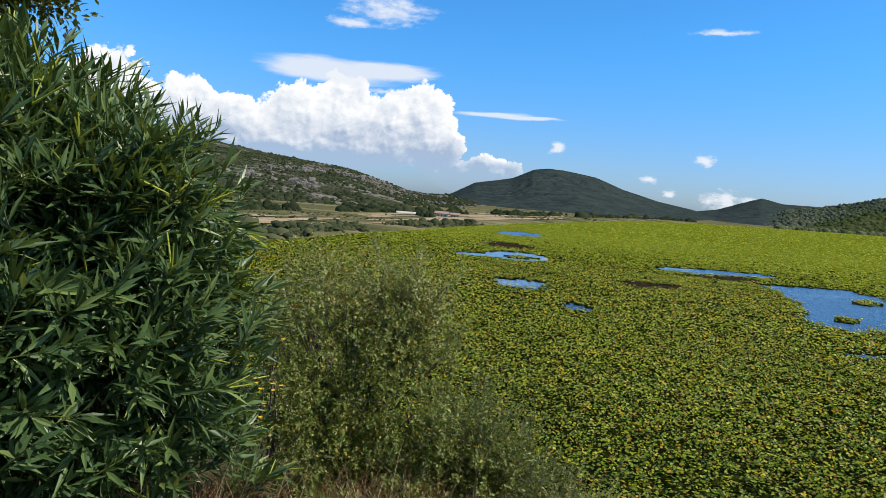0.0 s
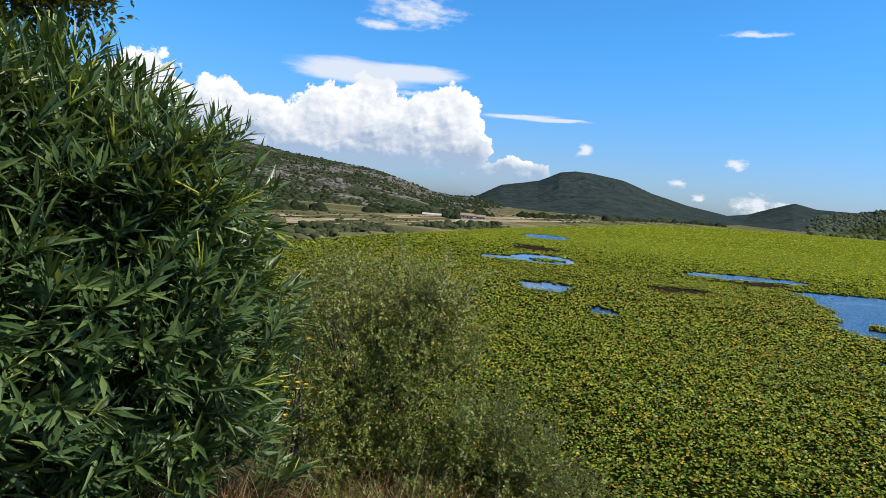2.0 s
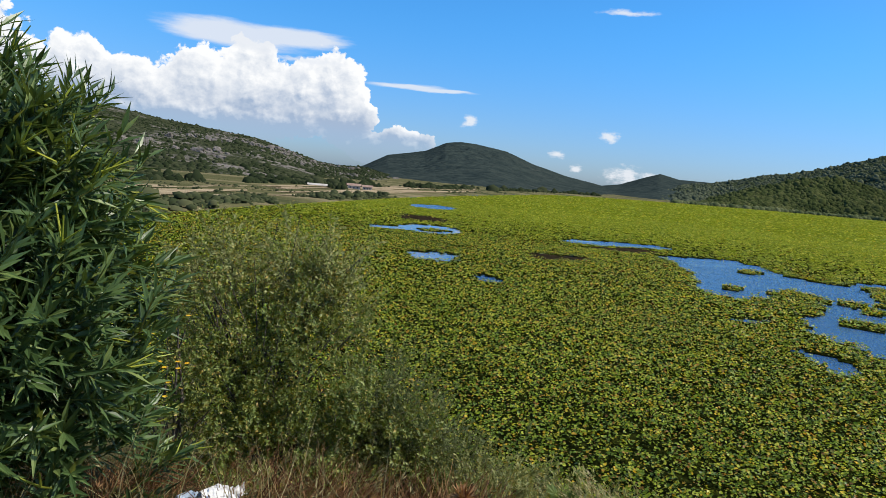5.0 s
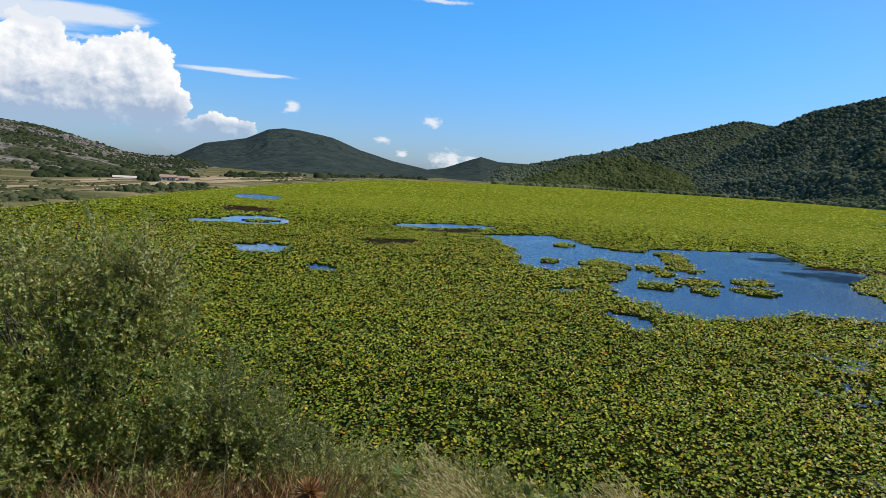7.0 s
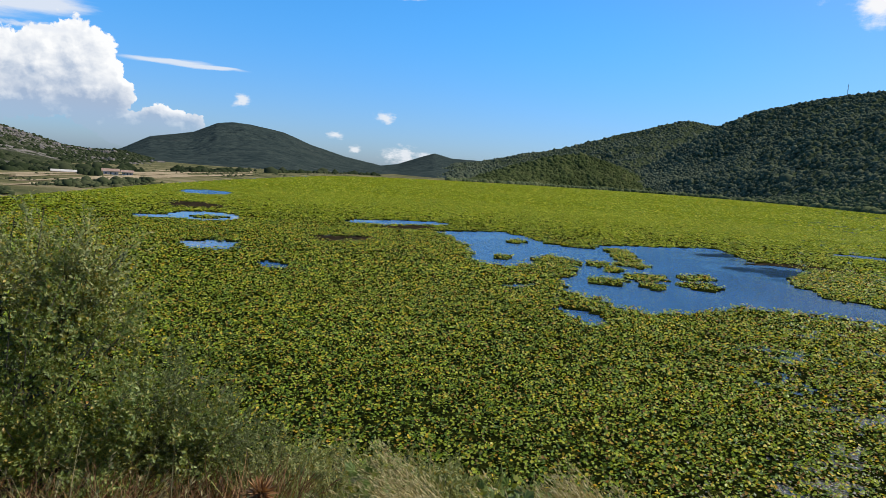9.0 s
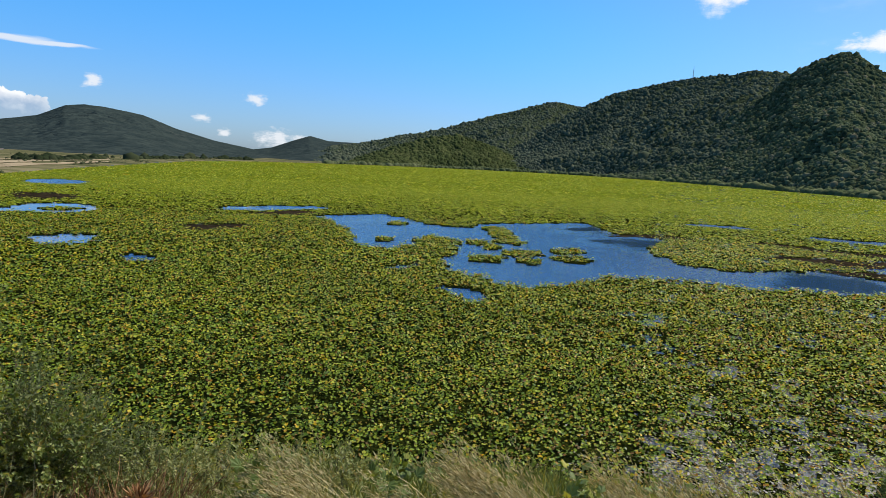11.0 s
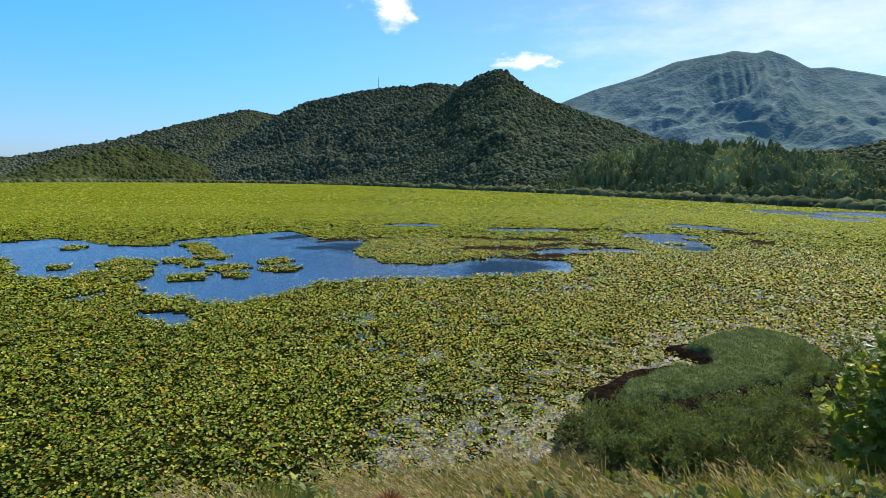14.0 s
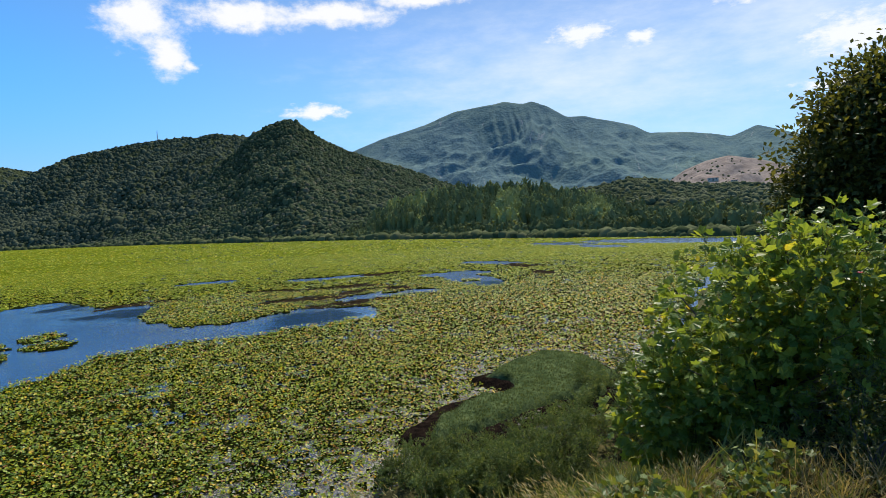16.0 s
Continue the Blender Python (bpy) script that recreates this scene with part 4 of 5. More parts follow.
# ---- far shore: woods, scrub belts, houses, mast ----
SPIRE = [(w * math.cos((k + 0.5 * i) * math.pi / 3), w * math.sin((k + 0.5 * i) * math.pi / 3), h)
         for i, (h, w) in enumerate(((0.05, 0.8), (0.30, 1.0), (0.60, 0.92), (0.85, 0.6))) for k in range(6)] + [(0, 0, 1.03)]
SPIRE_FACES = []
for ring in range(3):
    for k in range(6):
        a, b, c, d = ring * 6 + k, ring * 6 + (k + 1) % 6, ring * 6 + 6 + k, ring * 6 + 6 + (k + 1) % 6
        SPIRE_FACES += [(a, b, c), (b, d, c)]
for k in range(6):
    SPIRE_FACES.append((18 + k, 18 + (k + 1) % 6, 24))


def woods(name, label, mat, x, y, z, wide, tall, shape=None, faces=None):
    n = len(x)
    size = np.stack([wide, wide, tall], -1) if np.ndim(tall) else np.full((n, 3), 1.0)
    v, f = scatter(shape or DOME, faces or DOME_FACES, np.stack([x, y, z], -1), spin(n, 0.12), size, 0.10)
    tagged(new(name, mesh_of(name, v, f, M[mat], True)), label, "trees", kind="stuff")


# low rise behind the shore: crest by bearing, foot and crest distances
RISE = [(75.5, -1.1), (79.5, -0.4), (82, 0.9), (86, 2.15), (90, 2.45), (95, 2.45), (100, 1.6), (105, 0.8), (112, 0.3), (124, -0.8)]
RISE_FOOT, RISE_TOP = [(75.5, 400), (80, 365), (92, 262), (104, 216), (124, 194)], [(75.5, 470), (92, 400), (124, 350)]
hill("olive_slope", "gentle slope of olive groves behind the forest", M["wooded_hill"],
     [(96, 1.6), (99, 2.5), (102.5, 2.9), (104.5, 3.35), (106, 3.25), (108.5, 2.6), (113, 2.3), (116, 2.1), (126, 1.1)],
     [(96, 400), (126, 340)], [(96, 700), (126, 640)], 900, 90.0, 0.25, 3400, 4.8, "crown_olive", 0.22, "rounded olive trees on the gentle slope", seed=14)
hill("forest_rise", "low wooded rise behind the lake shore", M["wooded_hill"],
     RISE,
     RISE_FOOT, RISE_TOP, 560, 60.0, 0.25, seed=15)


def build_forest():
    rise = bent(RISE)

    def stand(n, a, s, tall, slim, name, label, mat, tufts):
        """Trees at the bearings a and shares s up the rise: a lumpy core with tufts of foliage over it."""
        rf, rt = bent(RISE_FOOT)(a), bent(RISE_TOP)(a)
        r = rf + 10 + (rt - rf) * s
        z = (7 + rt * np.tan(np.radians(rise(a)))) * (0.04 + 0.92 * s) - 0.8
        x, y = r * np.sin(np.radians(a)), r * np.cos(np.radians(a))
        wide = tall * slim
        core = scatter(SPIRE, SPIRE_FACES, np.stack([x, y, z], -1), spin(n, 0.1), np.stack([wide * 0.72, wide * 0.72, tall * 0.93], -1), 0.10)
        t, w = np.tile(np.linspace(0.10, 1.0, tufts), n), rng.uniform(0, 2 * np.pi, tufts * n)
        reach = np.repeat(wide, tufts) * np.interp(t, [0, 0.3, 0.7, 0.9, 1.0], [0.7, 1.0, 0.82, 0.45, 0.08]) * rng.uniform(0.7, 1.15, len(t))
        q = np.stack([np.repeat(x, tufts) + reach * np.cos(w), np.repeat(y, tufts) + reach * np.sin(w), np.repeat(z, tufts) + t * np.repeat(tall, tufts)], -1)
        d = unit(np.stack([np.cos(w), np.sin(w), np.full(len(w), 1.1)], -1) + rng.normal(0, 0.4, q.shape))
        big = np.repeat(wide, tufts) * rng.uniform(0.3, 0.6, len(w))
        tuft = scatter([(0.5, 0, 0), (0, 0, 0.5), (-0.5, 0, 0), (0, 0, -0.5), (0, 0.9, 0)], [(0, 1, 4), (1, 2, 4), (2, 3, 4), (3, 0, 4)], q - d * big[:, None] * 0.3, frames_of(d, unit(rng.standard_normal(q.shape))), big)
        tagged(new(name, mesh_of(name, *joined(core, tuft), M[mat])), label, "trees", kind="stuff")

    n = 1500
    a, s = rng.uniform(79, 104, n), rng.uniform(0.12, 1.0, n)
    grove = fractal(a * 0.5, s * 2.0, 2, 44)
    tall = rng.normal(8.6, 1.6, n).clip(4.0, 13) * np.interp(a, [79, 82, 84, 97, 104], [0.5, 0.8, 1.0, 1.0, 0.7])
    pale = grove > 0.52
    stand(pale.sum(), a[pale], s[pale], tall[pale] * 0.95, rng.uniform(0.22, 0.32, pale.sum()), "poplar_grove", "light green rounded poplars on the low rise", "crown_pine", 22)
    dark = ~pale
    stand(dark.sum(), a[dark], s[dark], tall[dark] * 1.05, rng.uniform(0.18, 0.28, dark.sum()), "pine_forest", "tall dark green pines behind the shore", "crown_dark", 20)
    n = 900
    a, s = rng.uniform(78, 122, n), rng.random(n) ** 2.2 * 0.75
    stand(n, a, s, rng.normal(4.6, 1.2, n).clip(2.0, 8) * np.interp(a, [78, 84, 104, 122], [0.7, 0.9, 1.1, 1.1]), rng.uniform(0.38, 0.60, n), "willow_wood", "mixed rounded grey-green trees low on the rise", "crown_mixed", 15)
    # scrub and tamarisk belt at the water's edge
    a = rng.uniform(33, 121, 3000)
    r = far_shore(a) + rng.uniform(-1.0, 1.0, len(a)) * 5 + rng.exponential(9, len(a)) * np.interp(a, [33, 60, 80, 121], [0.6, 1.0, 1.3, 0.8])
    x, y = r * np.sin(np.radians(a)), r * np.cos(np.radians(a))
    h = rng.uniform(0.8, 3.8, len(a)) * (0.5 + fractal(a * 0.9, r * 0.05, 3, 46)) * np.interp(a, [33, 60, 90, 121], [1.3, 1.3, 1.0, 0.9])
    woods("shore_scrub", "low grey-green scrub belt at the far water's edge", "crown_belt", x, y, 0 * x - 0.2, h * 0.9, h)
    # rough land to the left of the lake: a thick belt near the water, strips behind
    a = rng.uniform(-30, 24, 3200)
    off = np.where(rng.random(len(a)) < 0.45, rng.normal(9, 3.2, len(a)).clip(1.5, 18), rng.exponential(45, len(a)) + 14)
    r = far_shore(a) + off
    x, y = r * np.sin(np.radians(a)), r * np.cos(np.radians(a))
    patch = fractal(x * 0.03, y * 0.11, 3, 40)
    ok = np.where(off < 18, (fractal(x * 0.10, y * 0.10, 2, 41) > 0.40) & (a < 8), patch > 0.54)
    x, y, off, a = x[ok], y[ok], off[ok], a[ok]
    h = rng.lognormal(-0.25, 0.35, len(x)) * np.where(off < 18, 1.15, 0.8) * np.interp(a, [-20, 0, 30], [1.0, 1.0, 1.7])
    n = np.where(off < 18, 6, 2)
    h = np.repeat(h, n)
    x, y = np.repeat(x, n) + rng.normal(0, 0.6, n.sum()) * h, np.repeat(y, n) + rng.normal(0, 0.6, n.sum()) * h
    lift = rng.random(len(x)) ** 1.5 * h * 0.5
    woods("marsh_scrub", "low grey-green bushes on dry flats by the lake", "crown_marsh", x, y, ground_height(x, y) - 0.2 * h + lift, h * rng.uniform(0.25, 0.6, len(x)), h * rng.uniform(0.25, 0.5, len(x)))
    # dark trees in broken rows along the foot of the hills
    a = rng.uniform(-30, 27, 1500)
    r = far_shore(a) * np.interp(a, [-30, 0, 10, 27], [1.9, 1.55, 1.35, 1.05]) + rng.exponential(16, len(a)) + 12
    x, y = r * np.sin(np.radians(a)), r * np.cos(np.radians(a))
    ok = fractal(a * 0.35, r * 0.015, 3, 47) > 0.44
    x, y, a = x[ok], y[ok], a[ok]
    h = rng.lognormal(0.15, 0.35, len(x)) * np.interp(a, [-30, 0, 27], [0.9, 1.0, 1.7])
    woods("field_trees", "dark broken rows of trees along the hill foot", "crown_scrub", x, y, ground_height(x, y) - 0.3, h * rng.uniform(0.5, 1.1, len(x)), h)
    # a dark clump of farm trees
    a, r = rng.normal(3.7, 0.28, 34), rng.uniform(172, 184, 34)
    x, y, h = r * np.sin(np.radians(a)), r * np.cos(np.radians(a)), rng.uniform(1.2, 2.5, 34)
    woods("farm_trees", "dark rounded trees beside white farm sheds", "crown_scrub", x, y, ground_height(x, y) - 0.3, h * 0.5, h)


build_forest()


def dry_field():
    """Mown straw-coloured fields between the lake and the hills."""
    az, k = np.radians(np.arange(-26, 16.01, 0.4)), np.linspace(0, 1, 40)
    A, K = np.meshgrid(az, k)
    edge = far_shore(np.degrees(A))
    R = edge * 1.10 + 6 + K * edge * 0.42
    x, y = R * np.sin(A), R * np.cos(A)
    z = ground_height(x, y) + 0.12
    n = len(az)
    i, j = np.meshgrid(np.arange(len(k) - 1), np.arange(n - 1), indexing="ij")
    q = np.stack([i * n + j, i * n + j + 1, (i + 1) * n + j + 1, (i + 1) * n + j], -1).reshape(-1, 4)
    strip = fractal(np.degrees(A) * 0.16 + 3, K * 6, 3, 91) + 0.10 * np.clip((np.degrees(A) - 2) / 4, 0, 1)
    keep = strip.ravel()[q].mean(1) > 0.53
    v = np.stack([x, y, z], -1).reshape(-1, 3)
    used, back = np.unique(q[keep], return_inverse=True)
    tagged(new("dry_fields", mesh_of("dry_fields", v[used], back.reshape(-1, 4), M["stubble"], True)), "mown straw-coloured fields by the lake", "field", kind="stuff")


dry_field()


def box(x0, x1, y0, y1, z0, z1):
    v = [(x, y, z) for z in (z0, z1) for y in (y0, y1) for x in (x0, x1)]
    return np.array(v, float), np.array([(0, 1, 3, 2), (4, 6, 7, 5), (0, 4, 5, 1), (2, 3, 7, 6), (0, 2, 6, 4), (1, 5, 7, 3)])


def house(az, r, z, turn, wide, deep, tall, label, cover_mat="roof_tile"):
    home = thing("house", label, "house", group="houses")
    part("wall", mesh_of("wall", *box(-wide / 2, wide / 2, -deep / 2, deep / 2, -1.0, tall), M["plaster"]), home)
    o, h = 0.35, deep * 0.24
    v = np.array([(-wide / 2 - o, -deep / 2 - o, tall), (wide / 2 + o, -deep / 2 - o, tall), (wide / 2 + o, deep / 2 + o, tall), (-wide / 2 - o, deep / 2 + o, tall), (-wide / 2 - o, 0, tall + h), (wide / 2 + o, 0, tall + h)])
    f = [(0, 1, 5), (0, 5, 4), (2, 3, 4), (2, 4, 5), (0, 4, 3), (1, 2, 5), (0, 3, 2), (0, 2, 1)]
    part("roof", mesh_of("roof", v, f, M[cover_mat]), home)
    for k in range(3):
        cx = (k - 1) * wide * 0.3
        low, half = (0.0 if k == 1 else tall * 0.4), min(0.5, wide * 0.05)
        part("door" if k == 1 else "window", mesh_of("opening", *box(cx - half, cx + half, -deep / 2 - 0.04, -deep / 2 + 0.2, low, tall * 0.75), M["dark_glass"]), home)
    home.matrix_basis = Matrix.Translation(bearing(az, r, z)) @ pose(0, 0, 0, 0, 0, turn)
    return home


house(111.2, 690, 36.8, -110, 10, 7, 3.0, "pale plastered house with a tiled roof among olives")
house(112.8, 700, 34.5, -112, 6, 5, 2.4, "small pale outbuilding with a tiled roof")
house(5.1, 188, 0.4, -5, 3.6, 2.6, 1.2, "small pale farmhouse with a tiled roof on the flats")
house(6.3, 192, 0.4, -8, 2.6, 2.2, 1.0, "low farm outbuilding with a tiled roof")
house(1.9, 184, 0.4, -2, 5.0, 2.0, 0.6, "long low white shed beyond dry fields", "plaster")


def build_mast():
    mast = thing("radio_mast", "thin grey lattice mast on the wooded ridge", "mast")
    foot = bearing(64.2, 985, 142)
    for k in range(3):
        a = k * 2.094
        d = Vector((math.cos(a), math.sin(a), 0)) * 0.5
        part("pole", mesh_of("pole", *sticks([foot + d], [foot + d * 0.4 + Vector((0, 0, 15))], 0.22, 0.16, 5), M["steel"]), mast)
    part("antenna", mesh_of("antenna", *sticks([foot + Vector((0, 0, 14.5))], [foot + Vector((0, 0, 18))], 0.16, 0.1, 5), M["steel"]), mast)


build_mast()


# ---- plants on the near bank ----
BLADE = [(-0.5, 0, 0), (0.5, 0, 0), (-0.42, 0.4, 0.05), (0.42, 0.4, 0.05), (-0.25, 0.75, 0.17), (0.25, 0.75, 0.17), (0, 1.0, 0.33)]
BLADE_FACES = [(0, 1, 3), (0, 3, 2), (2, 3, 5), (2, 5, 4), (4, 5, 6)]
# long leaf folded along its midrib, drooping at the tip
SLIM = [(0, 0, 0), (0.5, 0.45, 0.2), (0, 0.45, 0.0), (-0.5, 0.45, 0.2), (0, 1.0, -0.3)]
SLIM_FACES = [(0, 1, 2), (0, 2, 3), (2, 1, 4), (3, 2, 4)]
SMALL = [(0, 0, 0), (0.5, 0.5, 0.1), (0, 1.0, -0.08), (-0.5, 0.5, 0.1)]
SMALL_FACES = [(0, 1, 2), (0, 2, 3)]
# five-lobed leaf
LOBED = [(0, 0.05, 0)]
for k, (a, reach) in enumerate(((-150, 0.46), (-112, 0.66), (-84, 0.52), (-54, 0.86), (-27, 0.62), (0, 1.0), (27, 0.62), (54, 0.86), (84, 0.52), (112, 0.66), (150, 0.46))):
    LOBED.append((reach * math.sin(radians(a)) * 0.85, 0.35 + reach * math.cos(radians(a)) * 0.7, -0.14 * reach if k % 2 else -0.02))
LOBED_FACES = [(0, k, k + 1) for k in range(1, 11)]


def in_balls(balls, n, shell=3.0, lumps=0.35, seed=0):
    """Points crowded to the outside of a lumpy union of ellipsoids (x, y, z, rx, ry, rz), and the ways out of it."""
    balls = np.array(balls, float)
    w = (balls[:, 3] * balls[:, 4] * balls[:, 5]) ** 0.67
    pick = rng.choice(len(balls), n, p=w / w.sum())
    d = unit(rng.standard_normal((n, 3)))
    lump = 1 - lumps + 2 * lumps * fractal(d[:, 0] * 2.3 + d[:, 2] * 1.7 + pick * 5, d[:, 1] * 2.3 - d[:, 2] * 1.1, 3, seed)
    rad = rng.random(n) ** (1 / shell) * lump
    b = balls[pick]
    return b[:, :3] + d * b[:, 3:] * rad[:, None], unit(d / b[:, 3:])


def wood(base, tips, thick, kink=0.25, sides=4):
    """Stems from one foot to many tips, each with two bends."""
    tips = np.asarray(tips, float)
    base = np.broadcast_to(np.asarray(base, float), tips.shape) + rng.normal(0, thick * 1.5, tips.shape) * [1, 1, 0]
    span = np.linalg.norm(tips - base, axis=1)[:, None]
    a = base + (tips - base) * [0.25, 0.25, 0.42] + rng.normal(0, 1, tips.shape) * span * kink * 0.12
    b = base + (tips - base) * [0.65, 0.65, 0.75] + rng.normal(0, 1, tips.shape) * span * kink * 0.12
    return joined(sticks(base, a, thick, thick * 0.72, sides), sticks(a, b, thick * 0.72, thick * 0.45, sides), sticks(b, tips, thick * 0.45, thick * 0.15, sides))


def twigs(p, out, long, thick):
    d = unit(out + rng.normal(0, 0.5, p.shape) + [0, 0, 0.35])
    return sticks(p - d * long * 0.6, p + d * long * 0.4, thick, thick * 0.4)


def sprays(p, out, n, reach, long, wide, lift=0.35):
    """Leafy twigs: leaves in rows along short shoots that lean outward."""
    d = unit(out * 0.8 + rng.normal(0, 0.45, p.shape) + [0, 0, lift])
    far = reach * rng.uniform(0.5, 1.2, len(p))
    t = np.tile(np.linspace(-0.45, 0.6, n), len(p))
    dd, ff = np.repeat(d, n, 0), np.repeat(far, n)
    q = np.repeat(p, n, 0) + dd * (t * ff)[:, None]
    side = unit(np.cross(dd, unit(rng.standard_normal(q.shape))))
    e = unit(dd * 0.6 + side * 0.75)
    s = rng.uniform(0.65, 1.2, len(q))
    size = np.stack([wide * s, long * s, wide * s], -1)
    return scatter(SMALL, SMALL_FACES, q, frames_of(e, unit(dd + rng.normal(0, 0.4, q.shape))), size), sticks((p - d * far[:, None] * 0.7)[::3], (p + d * far[:, None] * 0.6)[::3], 0.002, 0.001)


def leaves_on(p, out, n, long, wide, spread=0.9, lift=0.3, along=0.0, shape=SMALL, faces=SMALL_FACES, thick=None):
    """n leaves round each point, leaning outward."""
    q = np.repeat(p, n, 0)
    o = np.repeat(out, n, 0)
    d = unit(o * 0.8 + unit(rng.standard_normal(q.shape)) * spread + [0, 0, lift])
    if along:
        q = q + o * rng.uniform(-along, along, (len(q), 1)) + rng.normal(0, along * 0.35, q.shape)
    turn = frames_of(d, unit(rng.standard_normal(q.shape) * 0.5 + [0, 0, 1]))
    s = rng.uniform(0.7, 1.2, len(q))
    size = np.stack([wide * s, long * s, (thick or wide) * s], -1)
    return scatter(shape, faces, q, turn, size)


def ground_at(az, r):
    v = bearing(az, r)
    return Vector((v.x, v.y, float(ground_height(np.array([v.x]), np.array([v.y]))[0])))


def balls_by(rows):
    """(bearing, metres off, height, radius across, radius upright) to ellipsoids."""
    return [(*bearing(a, r, z), w, w, h) for a, r, z, w, h in rows]


def oleander():
    foot = ground_at(-31, 3.5)
    bush = thing("oleander_shrub", "tall dense dark green oleander with pale seed pods", "shrub", foot)
    balls = balls_by([(-34, 3.6, 6.20, 1.25, 1.32), (-44, 3.6, 6.2, 1.2, 1.32), (-19, 3.3, 5.5, 0.56, 0.66), (-29, 3.5, 7.05, 0.60, 0.44), (-22.3, 3.3, 6.80, 0.54, 0.46),
                      (-22.5, 3.3, 6.2, 0.70, 0.7), (-38, 3.5, 6.85, 0.85, 0.70), (-33, 3.4, 5.2, 0.8, 0.55)])
    p, out = in_balls(balls, 7200, 5.0, 0.14, 3)
    away = np.sum(out * unit(p - [0, 0, 7.0]), axis=1)
    keep = (away < 0.25) | (rng.random(len(p)) < 0.3)
    keep &= rng.random(len(p)) < np.interp(p[:, 2], [5.2, 6.4], [0.28, 1.0])
    p, out = p[keep], out[keep]
    stem = unit(out * 0.9 + rng.normal(0, 0.3, p.shape) + [0, 0, 0.40])
    long = rng.uniform(0.10, 0.20, len(p))
    n = 14
    q = np.repeat(p, n, 0) + np.repeat(stem * long[:, None], n, 0) * np.tile(np.linspace(-0.8, 0.5, n), len(p))[:, None]
    s = np.repeat(stem, n, 0)
    side = unit(np.cross(s, unit(rng.standard_normal(q.shape))))
    open_ = np.tile(np.linspace(1.15, 0.30, n), len(p))[:, None]
    d = unit(s * 0.65 + side * open_ + [0, 0, -0.05])
    size = np.stack([rng.uniform(0.019, 0.027, len(q)), rng.uniform(0.100, 0.170, len(q)), np.full(len(q), 0.022)], -1)
    part("leaf_mass", mesh_of("leaf_mass", *scatter(SLIM, SLIM_FACES, q, frames_of(d, s + [0, 0, 0.3]), size), M["oleander"]), bush, kind="stuff")
    part("shoot_mass", mesh_of("shoot_mass", *sticks(p - stem * long[:, None], p + stem * long[:, None] * 0.5, 0.004, 0.002), M["herb"]), bush, "thin green shoots", "stuff")
    # long pale pods in small bunches
    chance = np.exp(2.2 * unit(p - [0, 0, 7.0])[:, 0])
    pick = rng.choice(len(p), 170, replace=False, p=chance / chance.sum())
    q = np.repeat(p[pick] + stem[pick] * 0.1, 3, 0)
    d = unit(np.repeat(stem[pick], 3, 0) + rng.normal(0, 0.5, q.shape))
    part("pod_mass", mesh_of("pod_mass", *sticks(q, q + d * rng.uniform(0.09, 0.17, (len(q), 1)), 0.005, 0.003, 4), M["pod"]), bush, "long pale yellow-green seed pods", "stuff")
    tips, _ = in_balls(balls, 90, 3.0, 0.1)
    for k in range(6):
        part("stem", mesh_of("stem", *wood(foot + Vector((0.25 * math.cos(k), 0.25 * math.sin(k), -0.1)), tips[k * 15:k * 15 + 15], 0.016), M["bark"]), bush)


oleander()


def scrub_bush(name, label, foot, balls, tips, leaves, long, wide, mat, stems=26, seed=0, shell=2.2, lumps=0.3, spread=1.0, reach=0.2, clumps=0):
    bush = thing(name, label, "shrub", foot)
    p, out = in_balls(balls, tips, shell, lumps, seed)
    if clumps:
        mid = rng.choice(len(p), clumps, replace=False)
        which = rng.integers(0, clumps, tips)
        p, out = p[mid][which] + rng.normal(0, reach * 0.42, p.shape), out[mid][which]
    green, bare = sprays(p, out, leaves, reach, long, wide)
    part("leaf_mass", mesh_of("leaf_mass", *green, M[mat]), bush, kind="stuff")
    part("twig_mass", mesh_of("twig_mass", *bare, M["bark"]), bush, "thin grey twigs", kind="stuff")
    ends, _ = in_balls(balls, stems, 3.0, 0.2)
    half = stems // 2
    for k in range(2):
        part("stem", mesh_of("stem", *wood(foot, ends[k * half:k * half + half], 0.013), M["bark"]), bush)
    return bush


scrub_bush("evergreen_shrub", "grey-green small-leaved shrub with bare twigs", ground_at(-1, 5.2),
           balls_by([(-3.5, 5.2, 5.35, 0.62, 1.0), (2.5, 5.1, 5.2, 0.62, 0.95), (7, 4.9, 4.8, 0.55, 0.75), (9.5, 4.7, 5.0, 0.5, 0.6), (-7, 4.9, 5.0, 0.45, 0.7), (1, 4.6, 4.7, 0.8, 0.6)]),
           4200, 18, 0.031, 0.018, "scrub", 40, 11, 3.2, 0.5, reach=0.17, clumps=330)
scrub_bush("evergreen_shrub", "loose upright shrub top with pale leaf tips", ground_at(-2, 5.4),
           balls_by([(-5, 5.4, 6.05, 0.35, 0.52), (0.5, 5.4, 6.05, 0.35, 0.50), (4, 5.3, 5.9, 0.34, 0.5), (-8.3, 5.2, 5.9, 0.22, 0.55)]),
           640, 24, 0.034, 0.017, "scrub_tip", 40, 12, 1.8, 0.3, reach=0.36)
scrub_bush("broom_shrub", "fine-leaved grey-green shrub on the slope", ground_at(13, 5.0),
           balls_by([(10.5, 4.9, 4.7, 0.5, 0.72), (14.5, 5.0, 4.45, 0.5, 0.62), (18.5, 5.2, 4.15, 0.42, 0.45)]),
           1800, 26, 0.034, 0.013, "broom", 30, 13, 3.0, 0.45, reach=0.26, clumps=260)
